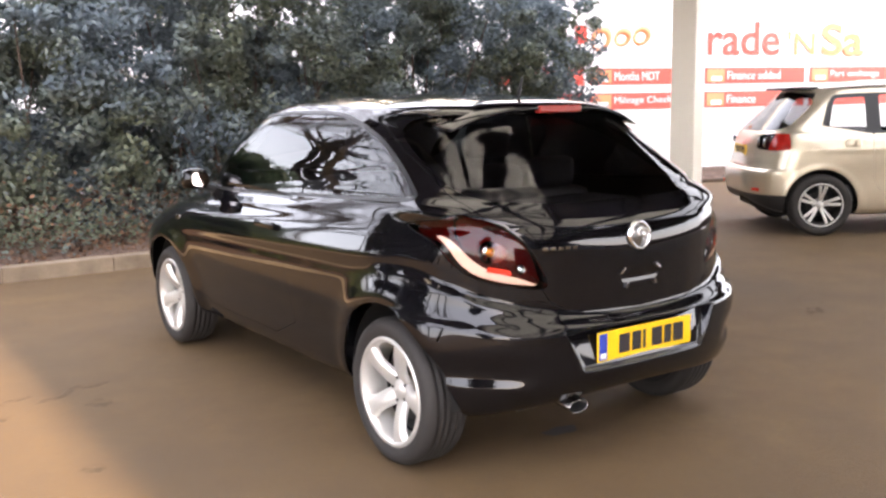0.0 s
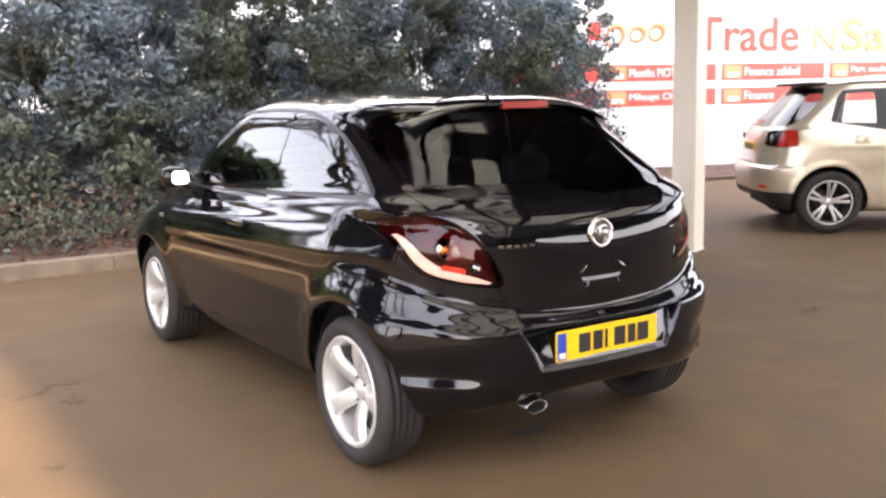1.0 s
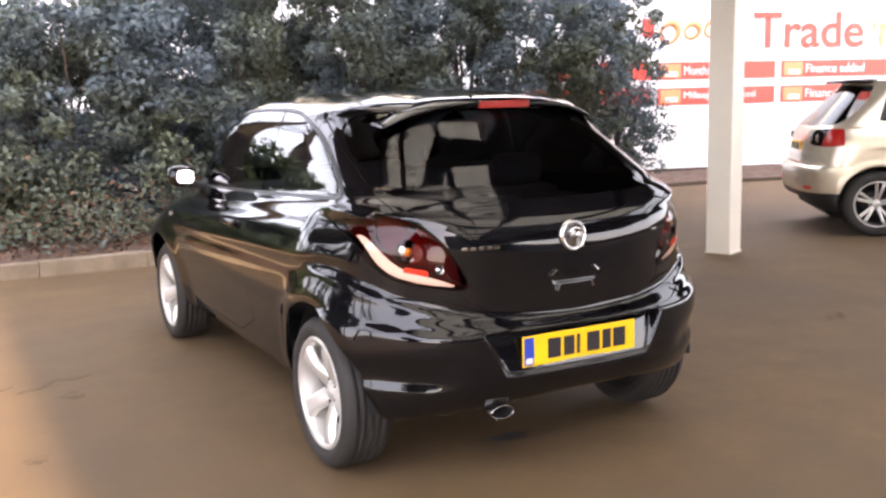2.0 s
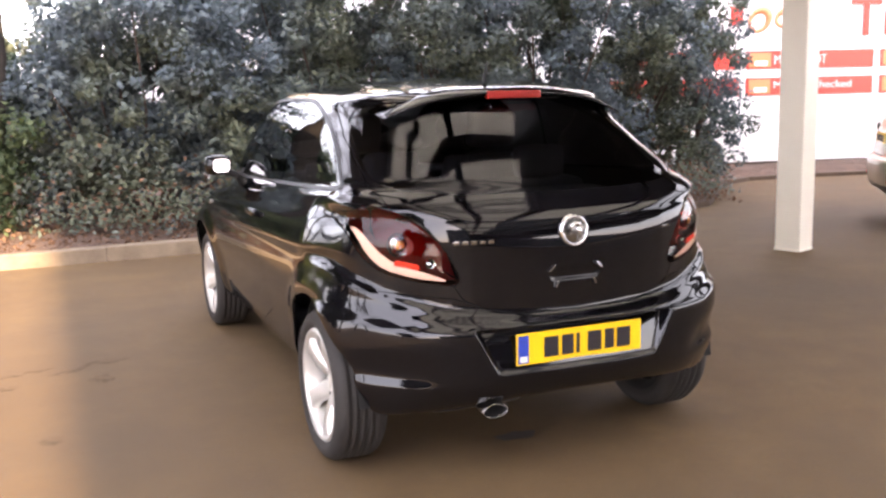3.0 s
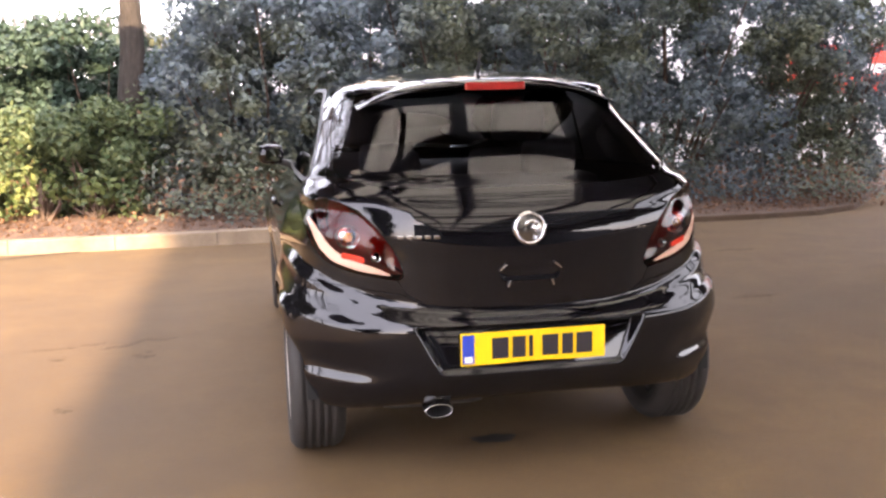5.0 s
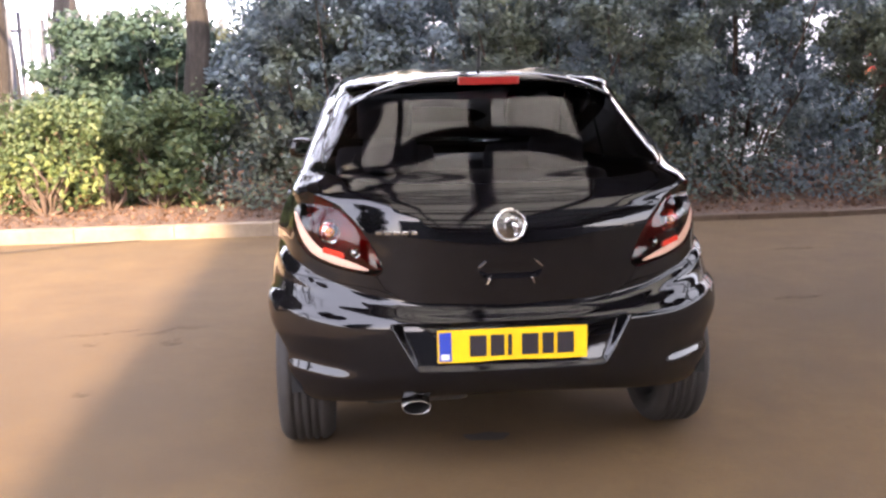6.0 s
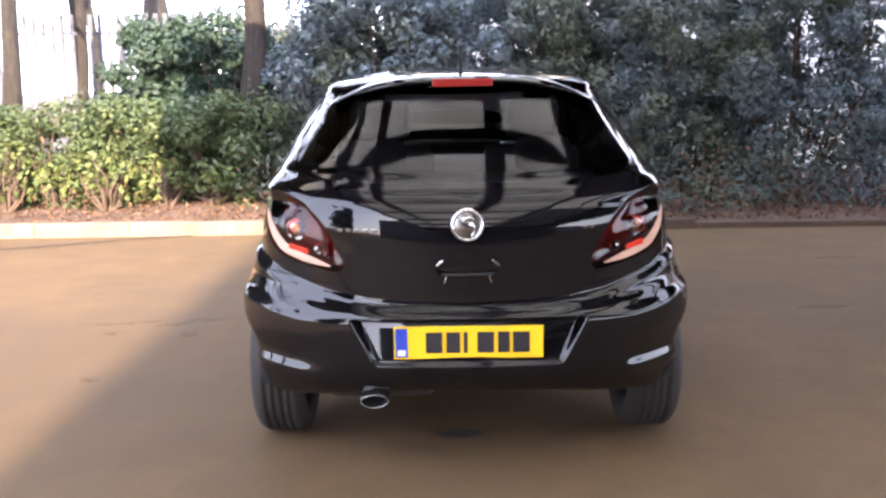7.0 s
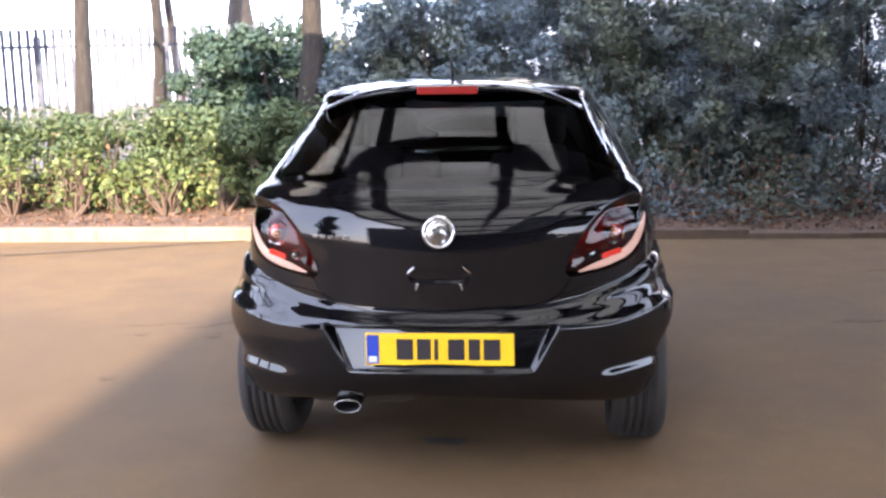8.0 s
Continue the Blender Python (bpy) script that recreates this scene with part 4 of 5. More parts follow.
    part("rear_beam", box(-0.60, 0.60, AXLE_R - 0.06, AXLE_R + 0.06, 0.24, 0.34, 0.03), STEEL_DARK, car)
    for ay in (AXLE_R, AXLE_F):
        for k in (-1, 1):
            verts, faces = [], []
            for i in range(21):
                a = math.pi * i / 20
                c, s = math.cos(a), math.sin(a)
                verts += [(k * 0.775, ay + 0.368 * c, 0.30 + 0.368 * s), (k * 0.50, ay + 0.372 * c, 0.30 + 0.372 * s), (k * 0.50, ay + 0.2 * c, 0.30 + 0.02 * s)]
            for i in range(20):
                a = 3 * i
                faces += [(a, a + 3, a + 4, a + 1), (a + 1, a + 4, a + 5, a + 2)]
            piece("wheel_arch_liner", verts, faces, INNER_BLACK, car)
    for k in (-1, 1):
        wheel(car, k * 0.731, AXLE_R, TYRE, 0.200, 0.222, 5, 0.68 if k < 0 else 1.0, RUBBER, ALLOY, k)
        wheel(car, k * 0.731, AXLE_F, TYRE, 0.200, 0.222, 5, 0.9, RUBBER, ALLOY, k)
        mirror = part("door_mirror", box(-0.075, 0.075, -0.05, 0.075, -0.058, 0.06, 0.05, pose(k * 0.815, 2.66, 1.035, 0, 0, k * 8)), PAINT_BLACK, car, "black door mirror", True)
        part("mirror_glass", rounded_plate(0.044, 0.036, 0.022, pose(k * 0.806, 2.594, 1.036, -14, 0, k * 14)), MIRROR, mirror, "mirror glass")
        part("mirror_arm", box(-0.08, 0.08, -0.02, 0.05, -0.02, 0.02, 0.015, pose(k * 0.74, 2.66, 0.985, 0, -k * 20)), BLACK_TRIM, mirror)
        h = part("door_handle", box(-0.012, 0.014, -0.10, 0.10, -0.017, 0.017, 0.010, pose(k * 0.832, 1.72, 0.87, 0, 0, 0)), PAINT_BLACK, car, "", True)
        part("side_repeater", box(-0.004, 0.008, -0.03, 0.03, -0.014, 0.014, 0.004, pose(k * 0.826, 2.95, 0.80)), STEEL_BRIGHT, car)
    v, f = tube([(0, 0.80, 1.43), (0, 0.80, 1.462), (0, 0.77, 1.54)], [0.018, 0.010, 0.004])
    piece("antenna", v, f, BLACK_TRIM, car)
    # cabin
    for x in (-0.36, 0.36):
        cabin_seat(car, x, 1.75)
    part("rear_bench", box(-0.60, 0.60, 0.95, 1.15, 0.45, 1.02, 0.06), CABIN, car, smooth=True)
    for x in (-0.36, 0.36):
        part("rear_headrest", box(x - 0.12, x + 0.12, 0.94, 1.04, 1.02, 1.17, 0.04), CABIN, car, smooth=True)
    part("parcel_shelf", box(-0.60, 0.60, 0.24, 0.95, 0.965, 0.98, 0.005), CABIN, car)
    part("dashboard", box(-0.68, 0.68, 2.35, 2.85, 0.65, 0.97, 0.06), CABIN, car, smooth=True)
    part("cabin_floor", box(-0.70, 0.70, 0.6, 3.0, 0.30, 0.36), CABIN, car)
    part("roof_lining", box(-0.46, 0.46, 0.75, 1.95, 1.385, 1.395), CABIN, car)
    return car


make_hatch()


# ---- planting ----
def leaf_cloud(rng, centres, normals, size, fold=0.25):
    """Two-triangle leaves folded along the middle, at the given places, roughly facing the given ways."""
    n = len(centres)
    d = normals + rng.normal(0, 0.55, (n, 3))
    d /= np.linalg.norm(d, axis=1, keepdims=True)
    along = np.cross(d, rng.normal(0, 1, (n, 3)))
    along /= np.linalg.norm(along, axis=1, keepdims=True)
    across = np.cross(d, along)
    s = size * rng.uniform(0.6, 1.35, (n, 1))
    a, b = centres - along * s * 0.5, centres + along * s * 0.5
    c = centres + across * s * 0.26 - d * s * fold * 0.3
    e = centres - across * s * 0.26 - d * s * fold * 0.3
    verts = np.stack([a, c, b, e], 1).reshape(-1, 3)
    i = np.arange(n)[:, None] * 4
    faces = np.concatenate([i + [0, 1, 2], i + [0, 2, 3]])
    return verts, faces


def cloud_object(name, verts, faces, material, parent=None, label=""):
    me = bpy.data.meshes.new(name)
    me.from_pydata(verts.tolist(), [], faces.tolist())
    me.materials.append(material)
    ob = new(name, me)
    ob.parent = parent
    if label:
        ob["label"] = label
    return ob


def clumps_of(rng, w, d, h, low, count):
    """Clump centres in the outer part of an egg-shaped bush."""
    out = []
    while len(out) < count:
        p = rng.uniform(-1, 1, 3)
        r = (np.abs(p) ** 3.2).sum()
        if r > 1 or np.linalg.norm(p) < 0.35:
            continue
        out.append((p[0] * w, p[1] * d, low + (p[2] * 0.5 + 0.5) * (h - low)))
    return np.array(out)


def make_shrub(x, y, w, d, h, leaves, size, mat, seed, label, low=0.04, name="shrub", clump=1.0):
    rng = np.random.default_rng(seed)
    base = (soil_height(x, 6.9) if y > 6.5 else 0.0) - 0.03
    ob = thing(name, label, "shrub", at=pose(x, y, base))
    cl = clumps_of(rng, w, d, h, low, max(30, leaves // 130))
    # stems from the base to some of the clumps
    for c in cl[:: max(1, len(cl) // 16)]:
        foot = np.array([c[0] * 0.25, c[1] * 0.2, 0.0])
        mid = foot * 0.5 + c * 0.5 + rng.normal(0, 0.06, 3)
        piece("stem", *tube([foot, mid, c], [0.022, 0.013, 0.005], 5, False), TWIG, ob)
    k = rng.integers(0, len(cl), leaves)
    rad = clump * rng.uniform(0.10, 0.26, len(cl))[k][:, None]
    off = rng.normal(0, 1, (leaves, 3))
    off /= np.linalg.norm(off, axis=1, keepdims=True)
    off *= rng.uniform(0.3, 1.0, (leaves, 1)) ** 0.5
    p = cl[k] + off * rad * [1.15, 1.0, 0.85]
    p[:, 2] = np.maximum(p[:, 2], 0.02)
    out = off + [0, 0, 0.5]
    v, f = leaf_cloud(rng, p, out, size)
    cloud_object("foliage", v, f, mat, ob)
    return ob


DARK = "tall dense dark evergreen shrub in the planting bed"
for i, (x, y, w, d, h) in enumerate((
    (-1.30, 8.0, 0.70, 0.85, 2.1), (-0.75, 7.7, 1.05, 0.95, 2.75), (0.45, 7.8, 1.1, 1.0, 3.3), (1.6, 7.6, 1.1, 0.95, 3.7), (2.8, 7.75, 1.1, 1.0, 3.8),
    (3.9, 7.7, 1.05, 0.95, 3.7), (5.1, 7.8, 1.1, 0.9, 3.4), (6.25, 8.0, 1.0, 0.8, 3.0), (-2.75, 8.5, 0.9, 0.8, 2.1), (-3.45, 8.75, 0.95, 0.7, 2.0), (0.9, 9.2, 1.4, 0.6, 2.6), (3.0, 9.2, 1.4, 0.6, 2.4))):
    if x < -2:
        make_shrub(x, y, w, d, h, 16000, 0.085, LEAF_TEAL, 20 + i, "tall rounded cool green shrub in the planting bed")
    else:
        make_shrub(x, y, w, d, h, 27000, 0.070, LEAF_DARK, 20 + i, DARK)
for i, (x, y, w, d, h) in enumerate(((-3.3, 7.35, 0.75, 0.5, 1.1), (-4.3, 7.4, 0.8, 0.5, 1.15), (-5.4, 7.4, 0.85, 0.55, 1.1), (-6.6, 7.5, 0.9, 0.6, 1.2), (-2.4, 7.2, 0.6, 0.45, 1.2), (-7.9, 7.6, 0.9, 0.6, 1.2))):
    make_shrub(x, y, w, d, h, 8000, 0.066, LEAF_LIGHT, 60 + i, "low olive green leafy shrub in the planting bed")
for i, (x, y, w, h) in enumerate(((-5.35, 6.78, 0.26, 0.62), (-4.62, 6.72, 0.24, 0.70), (-4.05, 6.80, 0.20, 0.45), (-3.55, 6.70, 0.26, 0.58), (-2.95, 6.78, 0.20, 0.50), (-6.2, 6.8, 0.28, 0.6), (-2.45, 6.85, 0.16, 0.36))):
    make_shrub(x, y, w, 0.8 * w, h, 230, 0.085, LEAF_FRESH, 220 + i, "small sunlit plant with fresh yellow green leaves", 0.16, "leafy_plant")


def make_litter():
    rng = np.random.default_rng(9)
    n = 5200
    x = rng.uniform(-9, 6, n)
    y = 6.16 + rng.gamma(2.0, 0.28, n)
    z = np.array([soil_height(a, b) for a, b in zip(x, y)]) + 0.012
    v, f = leaf_cloud(rng, np.stack([x, y, z], 1), np.tile([0, 0, 1.0], (n, 1)), 0.05)
    return tagged(cloud_object("leaf_litter", v, f, LEAF_BROWN), "dry brown fallen leaves on the soil bed", "leaves", kind="stuff")


# unseen evergreens, added so that the black car's rear pillar and corner reflect dark
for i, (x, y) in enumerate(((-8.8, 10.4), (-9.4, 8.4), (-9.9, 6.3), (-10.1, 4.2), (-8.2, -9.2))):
    make_shrub(x, y, 1.35, 1.45, 12.5 + 0.8 * math.sin(i * 2.0) if i < 4 else 9.4, 22000, 0.32, LEAF_CONIFER, 160 + i, "tall evergreen tree with bare lower stems, unseen, added to darken reflections" if i < 2 else "tall evergreen tree with foliage down to the ground, unseen, added to darken reflections", 2.9 if i < 2 else 0.3, "reflected_evergreen", 3.0)
make_litter()


def make_undergrowth():
    rng = np.random.default_rng(31)
    n = 22000
    x = rng.uniform(-9, 6.2, n)
    y = 6.75 - 0.4 * (x > -2.2) * rng.random(n) + rng.uniform(0, 0.7, n) + 0.12 * np.sin(x * 2.1)
    z = np.array([soil_height(a, b) for a, b in zip(x, y)]) + rng.gamma(1.6, 0.13, n)
    v, f = leaf_cloud(rng, np.stack([x, y, z], 1), np.tile([0, -0.4, 1.0], (n, 1)), 0.055)
    ob = cloud_object("undergrowth", v, f, LEAF_BROWN)
    ob.data.materials.append(LEAF_LIGHT)
    ob.data.materials.append(LEAF_DARK)
    kind = np.where(rng.random(n) < 0.30, 0, np.where(x > -2.0, 2, 1))
    ob.data.polygons.foreach_set("material_index", kind.tolist() * 2)
    return tagged(ob, "brown and green undergrowth below the shrubs", "undergrowth", kind="stuff")


make_undergrowth()


def make_far_wood():
    """Dark woodland far behind the car park, beyond the building; unseen, added to darken the tailgate's reflection."""
    rng = np.random.default_rng(77)
    n = 7000
    a = rng.uniform(radians(3.4), radians(12.5), n)
    top = 14.6 + 1.5 * np.sin(a * 16) + 1.2 * np.sin(a * 41 + 1)
    r = 46 + rng.normal(0, 1.6, n)
    p = np.stack([-r * np.sin(a), -r * np.cos(a), rng.uniform(0, 1, n) ** 0.9 * top], 1)
    v, f = leaf_cloud(rng, p, np.stack([np.sin(a), np.cos(a), 0 * a + 0.2], 1), 1.3)
    return tagged(cloud_object("reflected_woodland", v, f, LEAF_CONIFER), "dark evergreen woodland, unseen, added to darken reflections", "trees", kind="stuff")


make_far_wood()


def make_tree(x, y, r, h, seed, limbs=7, low=4, label="bare brown tree trunk rising from the planting bed"):
    rng = np.random.default_rng(seed)
    t = thing("tree", label, "tree", at=pose(x, y, 0.1 if 6 < y < 13 else -0.03))
    lean = rng.normal(0, 0.05, 2)
    pts = [np.array([lean[0] * z, lean[1] * z, z]) + (rng.normal(0, 0.02, 3) if z else 0) for z in np.linspace(0, h, 9)]
    piece("trunk", *tube(pts, [r * (1.25 if i == 0 else 1) * (1 - 0.09 * i) for i in range(9)], 14), BARK, t)
    twigs = []
    for k in range(limbs):
        i = rng.integers(low, 9)
        a = rng.uniform(0, 6.28)
        p = pts[i]
        way = np.array([math.cos(a), math.sin(a), rng.uniform(0.6, 1.4)])
        line = [p]
        for s in range(5):
            way = way + rng.normal(0, 0.22, 3)
            line.append(line[-1] + way / np.linalg.norm(way) * h * 0.09)
        rr = r * 0.45 * (1 - 0.05 * i)
        piece("limb", *tube(line, [rr * (1 - 0.16 * s) for s in range(6)], 7), BARK, t)
        for q in line[2:]:
            for _ in range(3):
                w2 = way + rng.normal(0, 1.2, 3)
                w2 /= np.linalg.norm(w2)
                mid = q + w2 * h * 0.06 + rng.normal(0, 0.05, 3)
                twigs.append(tube([q, mid, mid + (w2 + rng.normal(0, 0.4, 3)) * h * 0.06], [rr * 0.3, rr * 0.2, 0.004], 4, False))
    tagged(piece("twigs", *join(*twigs), BARK, t), kind="stuff")
    return t


for i, (x, y, r, h) in enumerate(((-2.23, 7.6, 0.155, 7.0), (-5.05, 7.95, 0.125, 6.0), (-8.6, 24.7, 0.28, 12.0), (-9.3, 30.7, 0.36, 13.0), (-6.8, 16.5, 0.12, 8.0),
                                  (-5.7, 12.0, 0.10, 7.0), (-8.9, 10.2, 0.12, 7.5), (-9.8, 12.6, 0.14, 8.0), (-7.6, 17.5, 0.15, 9.0), (-9.0, 5.2, 0.16, 8.0), (-11.5, 2.5, 0.18, 9.0), (-10.0, -1.5, 0.16, 8.5), (-13.0, 0.3, 0.2, 9.0), (-12.0, 4.6, 0.17, 9.0), (-10.3, 14.2, 0.17, 9.0), (-9.4, 11.4, 0.15, 8.0), (-8.8, 9.5, 0.13, 7.0), (1.6, 13.4, 0.15, 9.5), (4.2, 12.9, 0.16, 10.0), (-0.9, 13.2, 0.13, 9.0))):
    make_tree(x, y, r, h, 80 + i, 8 if i < 2 else 14, 2 if x < -8.5 and y < 13 else 5 if x < -8.5 else 4)


def make_fence():
    f = thing("palisade_fence", "tall grey galvanised palisade fence behind the shrubs", "fence")
    bm = box(-0.035, 0.035, -0.006, 0.006, 0, 2.45, 0)
    for v in bm.verts:
        if v.co.z > 2.4 and abs(v.co.x) > 0.01:
            v.co.z -= 0.08
    first = part("pale", bm, GALV, f)
    for i in range(110):
        ob = first if i == 0 else new("pale", first.data)
        ob.parent = f
        ob.matrix_local = pose(-19 + 0.15 * i, 12.5, 0.25)
    for z in (0.6, 2.3):
        part("rail", box(-19.2, -2.4, 12.512, 12.55, z, z + 0.05), GALV, f)
    for i in range(7):
        part("fence_post", box(-19 + 2.75 * i, -18.9 + 2.75 * i, 12.555, 12.65, 0, 2.5), GALV, f)
    return f


make_fence()


def make_stain(x, y, w, d, seed, turn=0.0):
    rng = random.Random(seed)
    n = 36
    verts = [(0, 0, 0)]
    for i in range(n):
        a = 2 * math.pi * i / n
        r = 1 + 0.45 * noise.noise((math.cos(a) * 1.7, math.sin(a) * 1.7, seed))
        verts.append((r * w * math.cos(a), r * d * math.sin(a), 0))
    faces = [(0, 1 + i, 1 + (i + 1) % n) for i in range(n)]
    ob = piece("oil_stain", verts, faces, STAIN)
    ob.matrix_world = pose(x, y, 0.004, 0, 0, turn)
    return tagged(ob, "small dark oil stain on the tarmac", "stain")


make_stain(-0.03, 0.49, 0.095, 0.04, 3)


def make_scuff(x, y, w, d, seed, turn):
    ob = make_stain(x, y, w, d, seed, turn)
    ob.name = "tarmac_scuff"
    ob.data.materials[0] = SCUFF
    return tagged(ob, "faint dark scuff worn into the tarmac", "scuff", "scuffs on the tarmac")


for i, (x, y, w, d, turn) in enumerate(((-2.08, 2.42, 0.16, 0.03, 8), (-2.0, 2.2, 0.05, 0.05, 0), (-1.86, 2.48, 0.07, 0.035, 20), (-1.70, 2.40, 0.11, 0.04, 35), (-1.52, 2.50, 0.12, 0.045, 5),
                                        (-1.55, 2.16, 0.06, 0.08, 0), (-1.81, 1.30, 0.05, 0.05, 0), (-0.87, 2.63, 0.035, 0.012, 45), (-2.6, 3.88, 0.14, 0.012, 3), (2.3, 2.6, 0.18, 0.05, 10), (2.9, 1.2, 0.12, 0.06, 30), (1.6, -0.3, 0.1, 0.05, 60), (3.1, 4.3, 0.25, 0.05, 4))):
    make_scuff(x, y, w, d, 40 + i, turn)


def make_shadow_band():
    """A thin cast shadow painted as a dark film on the tarmac, running up to the kerb."""
    pts = [(-9.5, 3.3), (-7.0, 4.2), (-4.57, 5.12), (-3.87, 5.38), (-3.19, 5.72), (-2.75, 5.93), (-2.5, 5.97)]
    verts, faces = [], []
    for i in range(61):
        u = i / 60 * (len(pts) - 1)
        k = min(int(u), len(pts) - 2)
        x, y = (pts[k][j] + (pts[k + 1][j] - pts[k][j]) * (u - k) for j in (0, 1))
        w = 0.040 + 0.016 * noise.noise((x * 5, y * 5, 2))
        verts += [(x, y - w, 0.003), (x, y + w, 0.003)]
    faces = [(2 * i, 2 * i + 2, 2 * i + 3, 2 * i + 1) for i in range(60)]
    return tagged(piece("tarmac_shadow_band", verts, faces, SHADOW_FILM), "dark shadow line painted across the tarmac", "joint", kind="structure")


make_shadow_band()


# ---- the silver car in front of the sign wall ----
def mpv_relief(p):
    x, y, z = p[..., 0].copy(), p[..., 1].copy(), p[..., 2]
    for ay in (0.70, 3.278):
        d = np.hypot(y - ay, z - 0.31)
        x += (x > 0.6) * smooth_step(0.2, 0.3, z) * 0.015 * np.exp(-(((d - 0.39) / 0.03) ** 2))
    side = smooth_step(0.4, 0.8, y) * smooth_step(3.6, 3.2, y) * (x > 0.6)
    x += side * 0.008 * np.exp(-(((z - 0.88) / 0.03) ** 2)) - side * 0.012 * np.exp(-(((z - 0.58) / 0.12) ** 2))
    shelf = smooth_step(0.665, 0.68, z) * smooth_step(0.80, 0.70, z) * smooth_step(0.6, 0.4, y)
    y += 0.02 * shelf
    return np.stack([np.where(p[..., 0] <= 1e-6, 0, x), y, z], -1)


def make_mpv():
    car = thing("parked_people_carrier", "silver compact people carrier parked by the wall, tinted by warm bounce light", "car")
    R = [
        (0.33, 0.14, 0.40, 3.0, 0.80, 0.22, 0.0, 3.98, 0.60, 0.22),
        (0.37, 0.05, 0.42, 3.0, 0.85, 0.27, 0.0, 4.12, 0.62, 0.26),
        (0.45, 0.01, 0.43, 3.0, 0.875, 0.42, 0.0, 4.18, 0.62, 0.40),
        (0.62, 0.00, 0.43, 3.0, 0.885, 0.62, 0.0, 4.20, 0.64, 0.60),
        (0.69, 0.03, 0.43, 3.0, 0.885, 0.70, 0.0, 4.17, 0.66, 0.70),
        (0.80, 0.07, 0.43, 2.9, 0.882, 0.80, -0.01, 4.08, 0.75, 0.80),
        (0.94, 0.10, 0.43, 2.9, 0.868, 0.93, -0.02, 3.80, 0.80, 0.93),
        (1.03, 0.135, 0.43, 2.9, 0.835, 1.03, -0.025, 3.50, 0.55, 1.02),
        (1.08, 0.165, 0.44, 2.8, 0.805, 1.075, -0.03, 3.35, 0.42, 1.06),
        (1.30, 0.375, 0.46, 2.6, 0.725, 1.30, -0.01, 2.85, 0.38, 1.32),
        (1.46, 0.535, 0.48, 2.6, 0.655, 1.465, 0.0, 2.45, 0.38, 1.49),
        (1.51, 0.600, 0.46, 2.6, 0.590, 1.51, 0.004, 2.30, 0.38, 1.53),
        (1.545, 0.86, 0.40, 2.6, 0.380, 1.55, 0.006, 2.10, 0.34, 1.56),
        (1.58, 1.30, 0.20, 2.4, 0.001, 1.58, 0.004, 1.80, 0.20, 1.58),
    ]
    skin = Skin.of_grid(shell(R, mpv_relief, 8, 50, 80, 24))
    arch = lambda p: np.minimum(np.hypot(p[:, 1] - 0.70, p[:, 2] - 0.31), np.hypot(p[:, 1] - 3.278, p[:, 2] - 0.31)) - 0.372 + 10 * (np.abs(p[:, 0]) < 0.5)
    skin = skin.part_where(lambda p: -arch(p))
    on_side = lambda p: 0.45 - np.abs(p[:, 0])
    rear_zone = lambda p: p[:, 1] - 0.95
    w_rear = both(outline([(0.76, 1.09), (1.13, 1.085), (1.13, 1.39), (0.87, 1.38)], (1, 2), 0.02), on_side)
    w_mid = both(outline([(1.31, 1.085), (1.97, 1.075), (1.97, 1.41), (1.31, 1.41)], (1, 2), 0.02), on_side)
    w_front = both(outline([(2.11, 1.075), (2.97, 1.06), (2.60, 1.35), (2.11, 1.41)], (1, 2), 0.02), on_side)
    trim = both(outline(curve([(0.68, 1.045), (3.16, 1.02), (2.66, 1.40), (2.10, 1.455), (1.0, 1.45), (0.80, 1.43)], 1), (1, 2)), on_side)
    rear_glass = both(outline(curve([(-0.66, 1.065), (0.66, 1.065), (0.735, 1.12), (0.61, 1.47), (-0.61, 1.47), (-0.735, 1.12)], 2), (0, 2), mirror=True), lambda p: p[:, 1] - 0.76)
    screen = both(outline(curve([(-0.66, 1.08), (0.66, 1.08), (0.55, 1.48), (-0.55, 1.48)], 2), (0, 2), mirror=True), lambda p: 2.35 - p[:, 1])
    lamp = both(outline(curve([(0.50, 0.89), (0.46, 1.00), (0.56, 1.045), (0.92, 1.045), (0.92, 0.90), (0.80, 0.872)], 1), (0, 2)), lambda p: p[:, 1] - 0.38)
    outer_lamp = lambda p: 0.72 - np.abs(p[:, 0])
    bumper = both(lambda p: p[:, 1] - 0.47, lambda p: p[:, 2] - 0.688)
    gate = both(outline(curve([(0.48, 0.70), (0.54, 0.90), (0.66, 1.05), (0.64, 1.20), (0.60, 1.455), (0.40, 1.462), (-0.40, 1.462), (-0.60, 1.455), (-0.64, 1.20), (-0.66, 1.05), (-0.54, 0.90), (-0.48, 0.70)], 1), (0, 2), mirror=True), rear_zone)
    doors = [both(outline(curve(q, 1), (1, 2)), on_side) for q in ([(1.22, 0.55), (1.40, 0.33), (2.02, 0.33), (2.04, 1.46), (1.24, 1.46), (1.20, 0.9)], [(2.05, 0.33), (2.98, 0.33), (3.02, 0.9), (3.08, 1.03), (2.66, 1.39), (2.06, 1.46)])]
    glass = [w_rear, w_mid, w_front, rear_glass, screen]
    g = 0.003
    flat = grown(trim, 0.0)
    skin.part_where(without(EVERYWHERE, *glass, lamp)).moved(0.012).put("inner_shell", INNER_BLACK, car, rim=0)
    skin.part_where(without(EVERYWHERE, trim, rear_glass, screen, grown(lamp, g), grown(bumper, g), grown(gate, g), *[grown(d, g) for d in doors])).put("body", PAINT_SILVER, car, "silver metallic body tinted by warm bounce light")
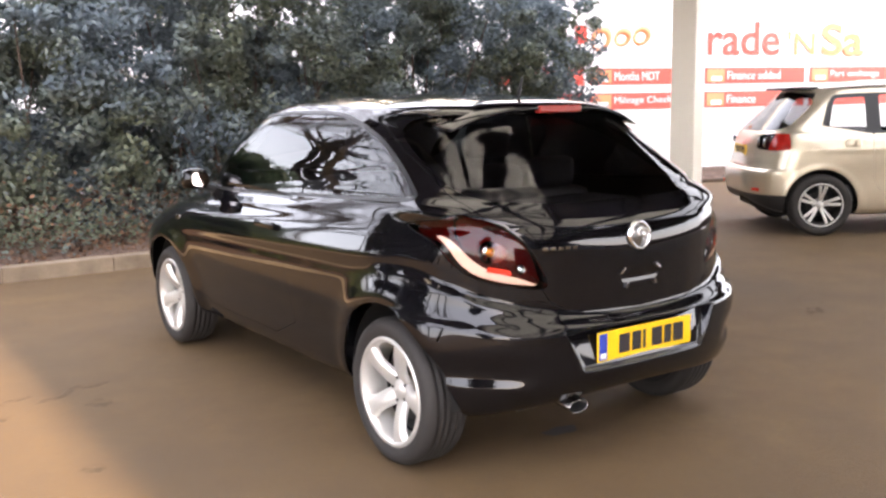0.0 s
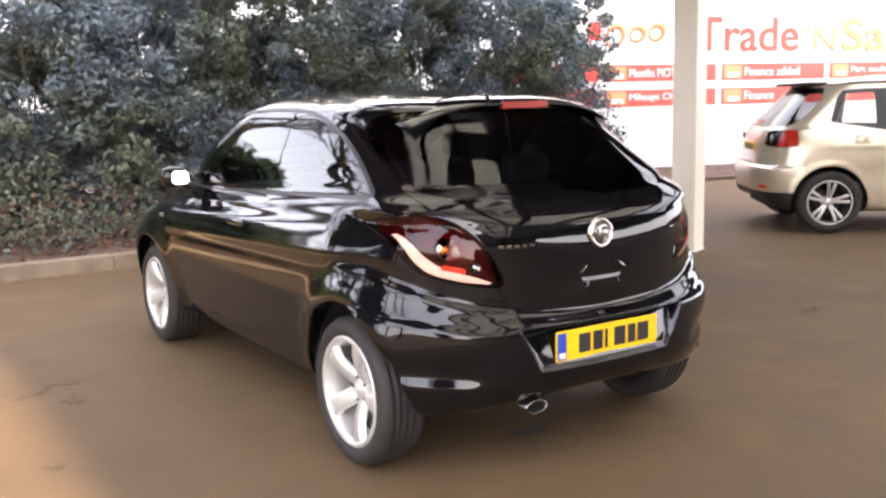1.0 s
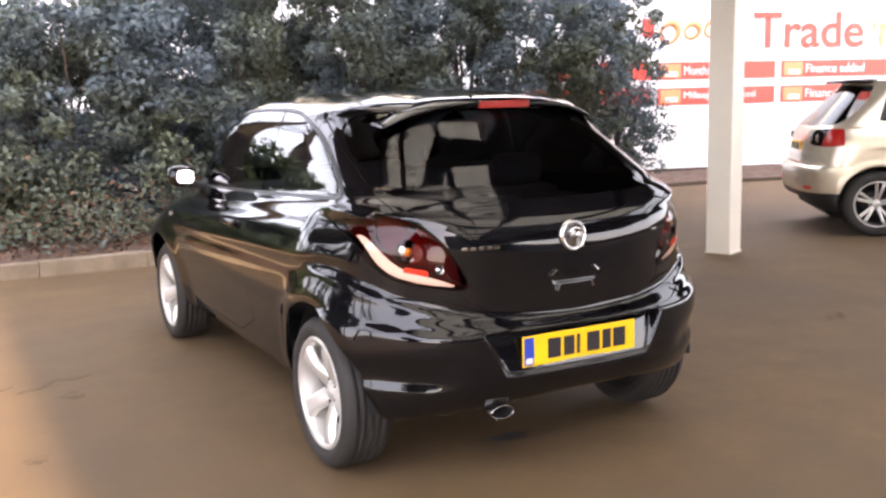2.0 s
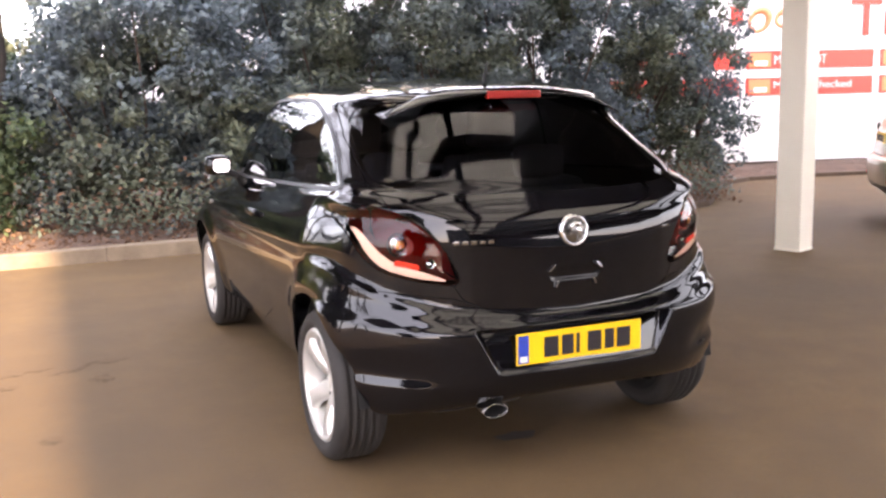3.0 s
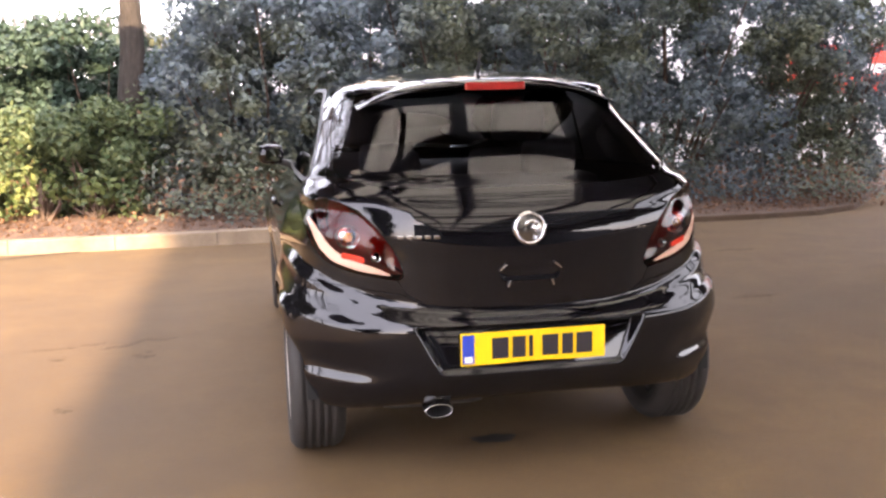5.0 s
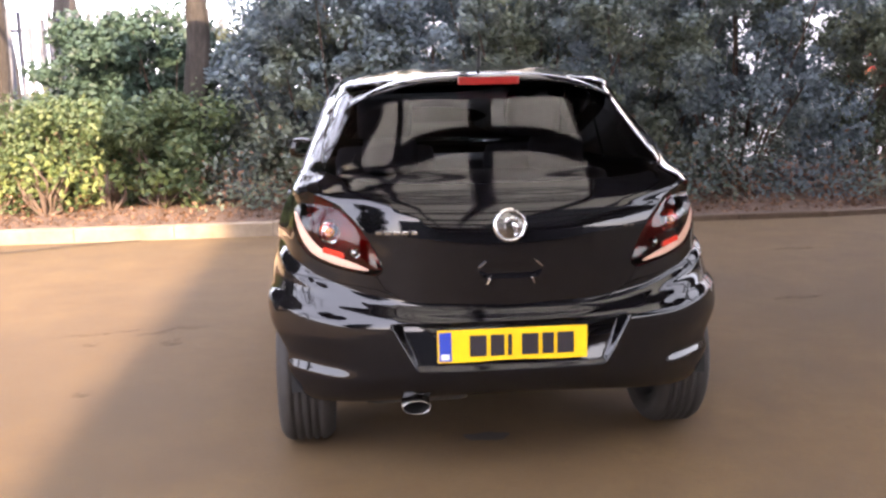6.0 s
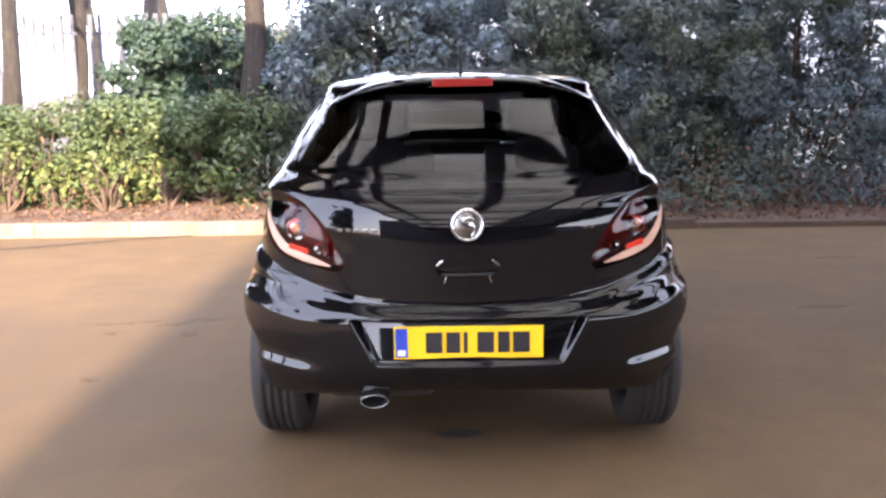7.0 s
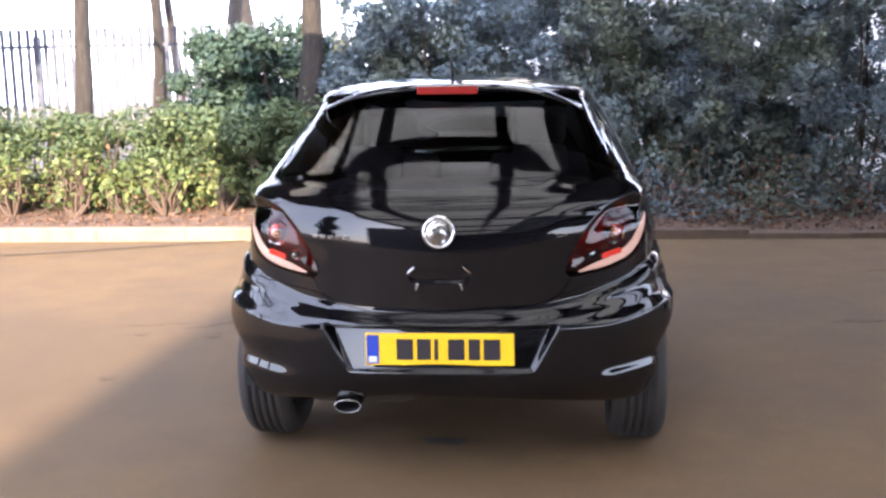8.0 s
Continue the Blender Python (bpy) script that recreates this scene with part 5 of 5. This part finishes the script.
    skin.part_where(without(trim, w_rear, w_mid, w_front)).moved(0.003).put("window_trim", BLACK_TRIM, car, "black window surround", 0.008)
    skin.part_where(without(both(gate, lambda p: p[:, 2] - 1.2), rear_glass, grown(lamp, g))).put("tailgate", PAINT_SILVER, car)
    valance = lambda p: p[:, 2] - 0.415
    skin.part_where(without(bumper, grown(gate, g), grown(valance, g))).put("bumper", PAINT_SILVER, car)
    skin.part_where(both(bumper, valance)).put("valance", BLACK_TRIM, car, "black plastic lower valance")
    skin.part_where(rear_glass).moved(0.003).put("rear_window", GLASS_DARK, car, "dark rear glass", 0.004)
    skin.part_where(screen).moved(0.003).put("windscreen", GLASS_TINT, car, "", 0.004)
    for k in (-1, 1):
        sgn = lambda p, k=k: -k * p[:, 0]
        for d in doors:
            skin.part_where(without(both(d, sgn), trim)).put("door", PAINT_SILVER, car)
        for wf in (w_rear, w_mid, w_front):
            skin.part_where(both(wf, sgn)).moved(0.005).put("side_window", GLASS_CLEAR, car, "clear side glass", 0.004)
        lm = skin.part_where(without(both(lamp, sgn), outer_lamp)).put("tail_lamp", GLASS_CLEAR, car, "clear and red tail lamp", 0.006)
        skin.part_where(both(lamp, sgn)).moved(0.045).put("housing", LAMP_SMOKE, lm, "", -0.04)
        skin.part_where(both(lamp, sgn, outer_lamp)).put("red_lens", LAMP_RED_DEEP, lm, "bright red outer lens", 0.006)
        for cx, cy, cz in ((0.55, 0.125, 0.955), (0.655, 0.155, 0.950)):
            v, f = lathe([(0.0, 0.008), (0.03, 0.004), (0.045, -0.01)], 20, "y")
            piece("reflector", [(k * (cx + p[0]), cy - p[1], cz + p[2]) for p in v], f, CHROME, lm)
        part("bumper_reflector", box(-0.06, 0.06, -0.006, 0.006, -0.014, 0.014, 0.004, pose(k * 0.70, 0.075, 0.47, 0, 0, k * 22)), LAMP_RED, car, "red bumper reflector")
        for y in (1.42, 2.25):
            part("door_handle", box(-0.012, 0.02, -0.10, 0.10, -0.018, 0.018, 0.010, pose(k * 0.878, y, 0.935)), CHROME, car, "chrome door handle", True)
        part("door_mirror", box(-0.11, 0.11, -0.08, 0.09, -0.08, 0.09, 0.045, pose(k * 0.97, 2.95, 1.10)), PAINT_SILVER, car, "", True)
        for ay in (0.70, 3.278):
            wheel(car, k * 0.785, ay, 0.315, 0.205, 0.222, 5, 0.2, RUBBER, ALLOY, k, True)
            verts, faces = [], []
            for i in range(21):
                a = math.pi * i / 20
                c, s = math.cos(a), math.sin(a)
                verts += [(k * 0.84, ay + 0.375 * c, 0.31 + 0.375 * s), (k * 0.50, ay + 0.378 * c, 0.31 + 0.378 * s), (k * 0.50, ay + 0.2 * c, 0.31)]
            for i in range(20):
                a = 3 * i
                faces += [(a, a + 3, a + 4, a + 1), (a + 1, a + 4, a + 5, a + 2)]
            piece("wheel_arch_liner", verts, faces, INNER_BLACK, car)
    plate = part("number_plate", box(-0.26, 0.26, 0.075, 0.083, 0.80, 0.911, 0.002), PLATE_YELLOW, car, "yellow number plate")
    for i in range(6):
        part("plate_bar", box(-0.2 + 0.07 * i, -0.155 + 0.07 * i, 0.0725, 0.0745, 0.82, 0.89), INK, plate)
    part("spoiler", box(-0.52, 0.52, 0.46, 0.74, 1.486, 1.520, 0.014), BLACK_TRIM, car, "dark roof spoiler", True)
    v, f = lathe([(0.0, 0.004), (0.075, 0.003), (0.08, -0.004)], 40)
    piece("fuel_flap", [(0.873 + p[0], 1.00 + p[1], 0.93 + p[2]) for p in v], f, PAINT_SILVER, car)
    part("underbody", box(-0.72, 0.72, 0.25, 3.9, 0.2, 0.33, 0.03), INNER_BLACK, car)
    part("cabin_floor", box(-0.72, 0.72, 0.5, 3.2, 0.34, 0.5), CABIN, car)
    part("rear_bench", box(-0.62, 0.62, 1.0, 1.2, 0.5, 1.02, 0.06), CABIN, car, smooth=True)
    for x in (-0.37, 0.37):
        cabin_seat(car, x, 2.15)
    part("dashboard", box(-0.70, 0.70, 2.9, 3.3, 0.7, 1.02, 0.06), CABIN, car, smooth=True)
    turn = radians(-39)
    d, side = Vector((math.cos(turn), math.sin(turn), 0)), Vector((math.cos(turn - math.pi / 2), math.sin(turn - math.pi / 2), 0))
    at = Vector((6.01, 3.235, 0)) - d * 0.70 - side * 0.88
    car.matrix_world = pose(at.x, at.y, 0, 0, 0, -129)
    return car


make_mpv()
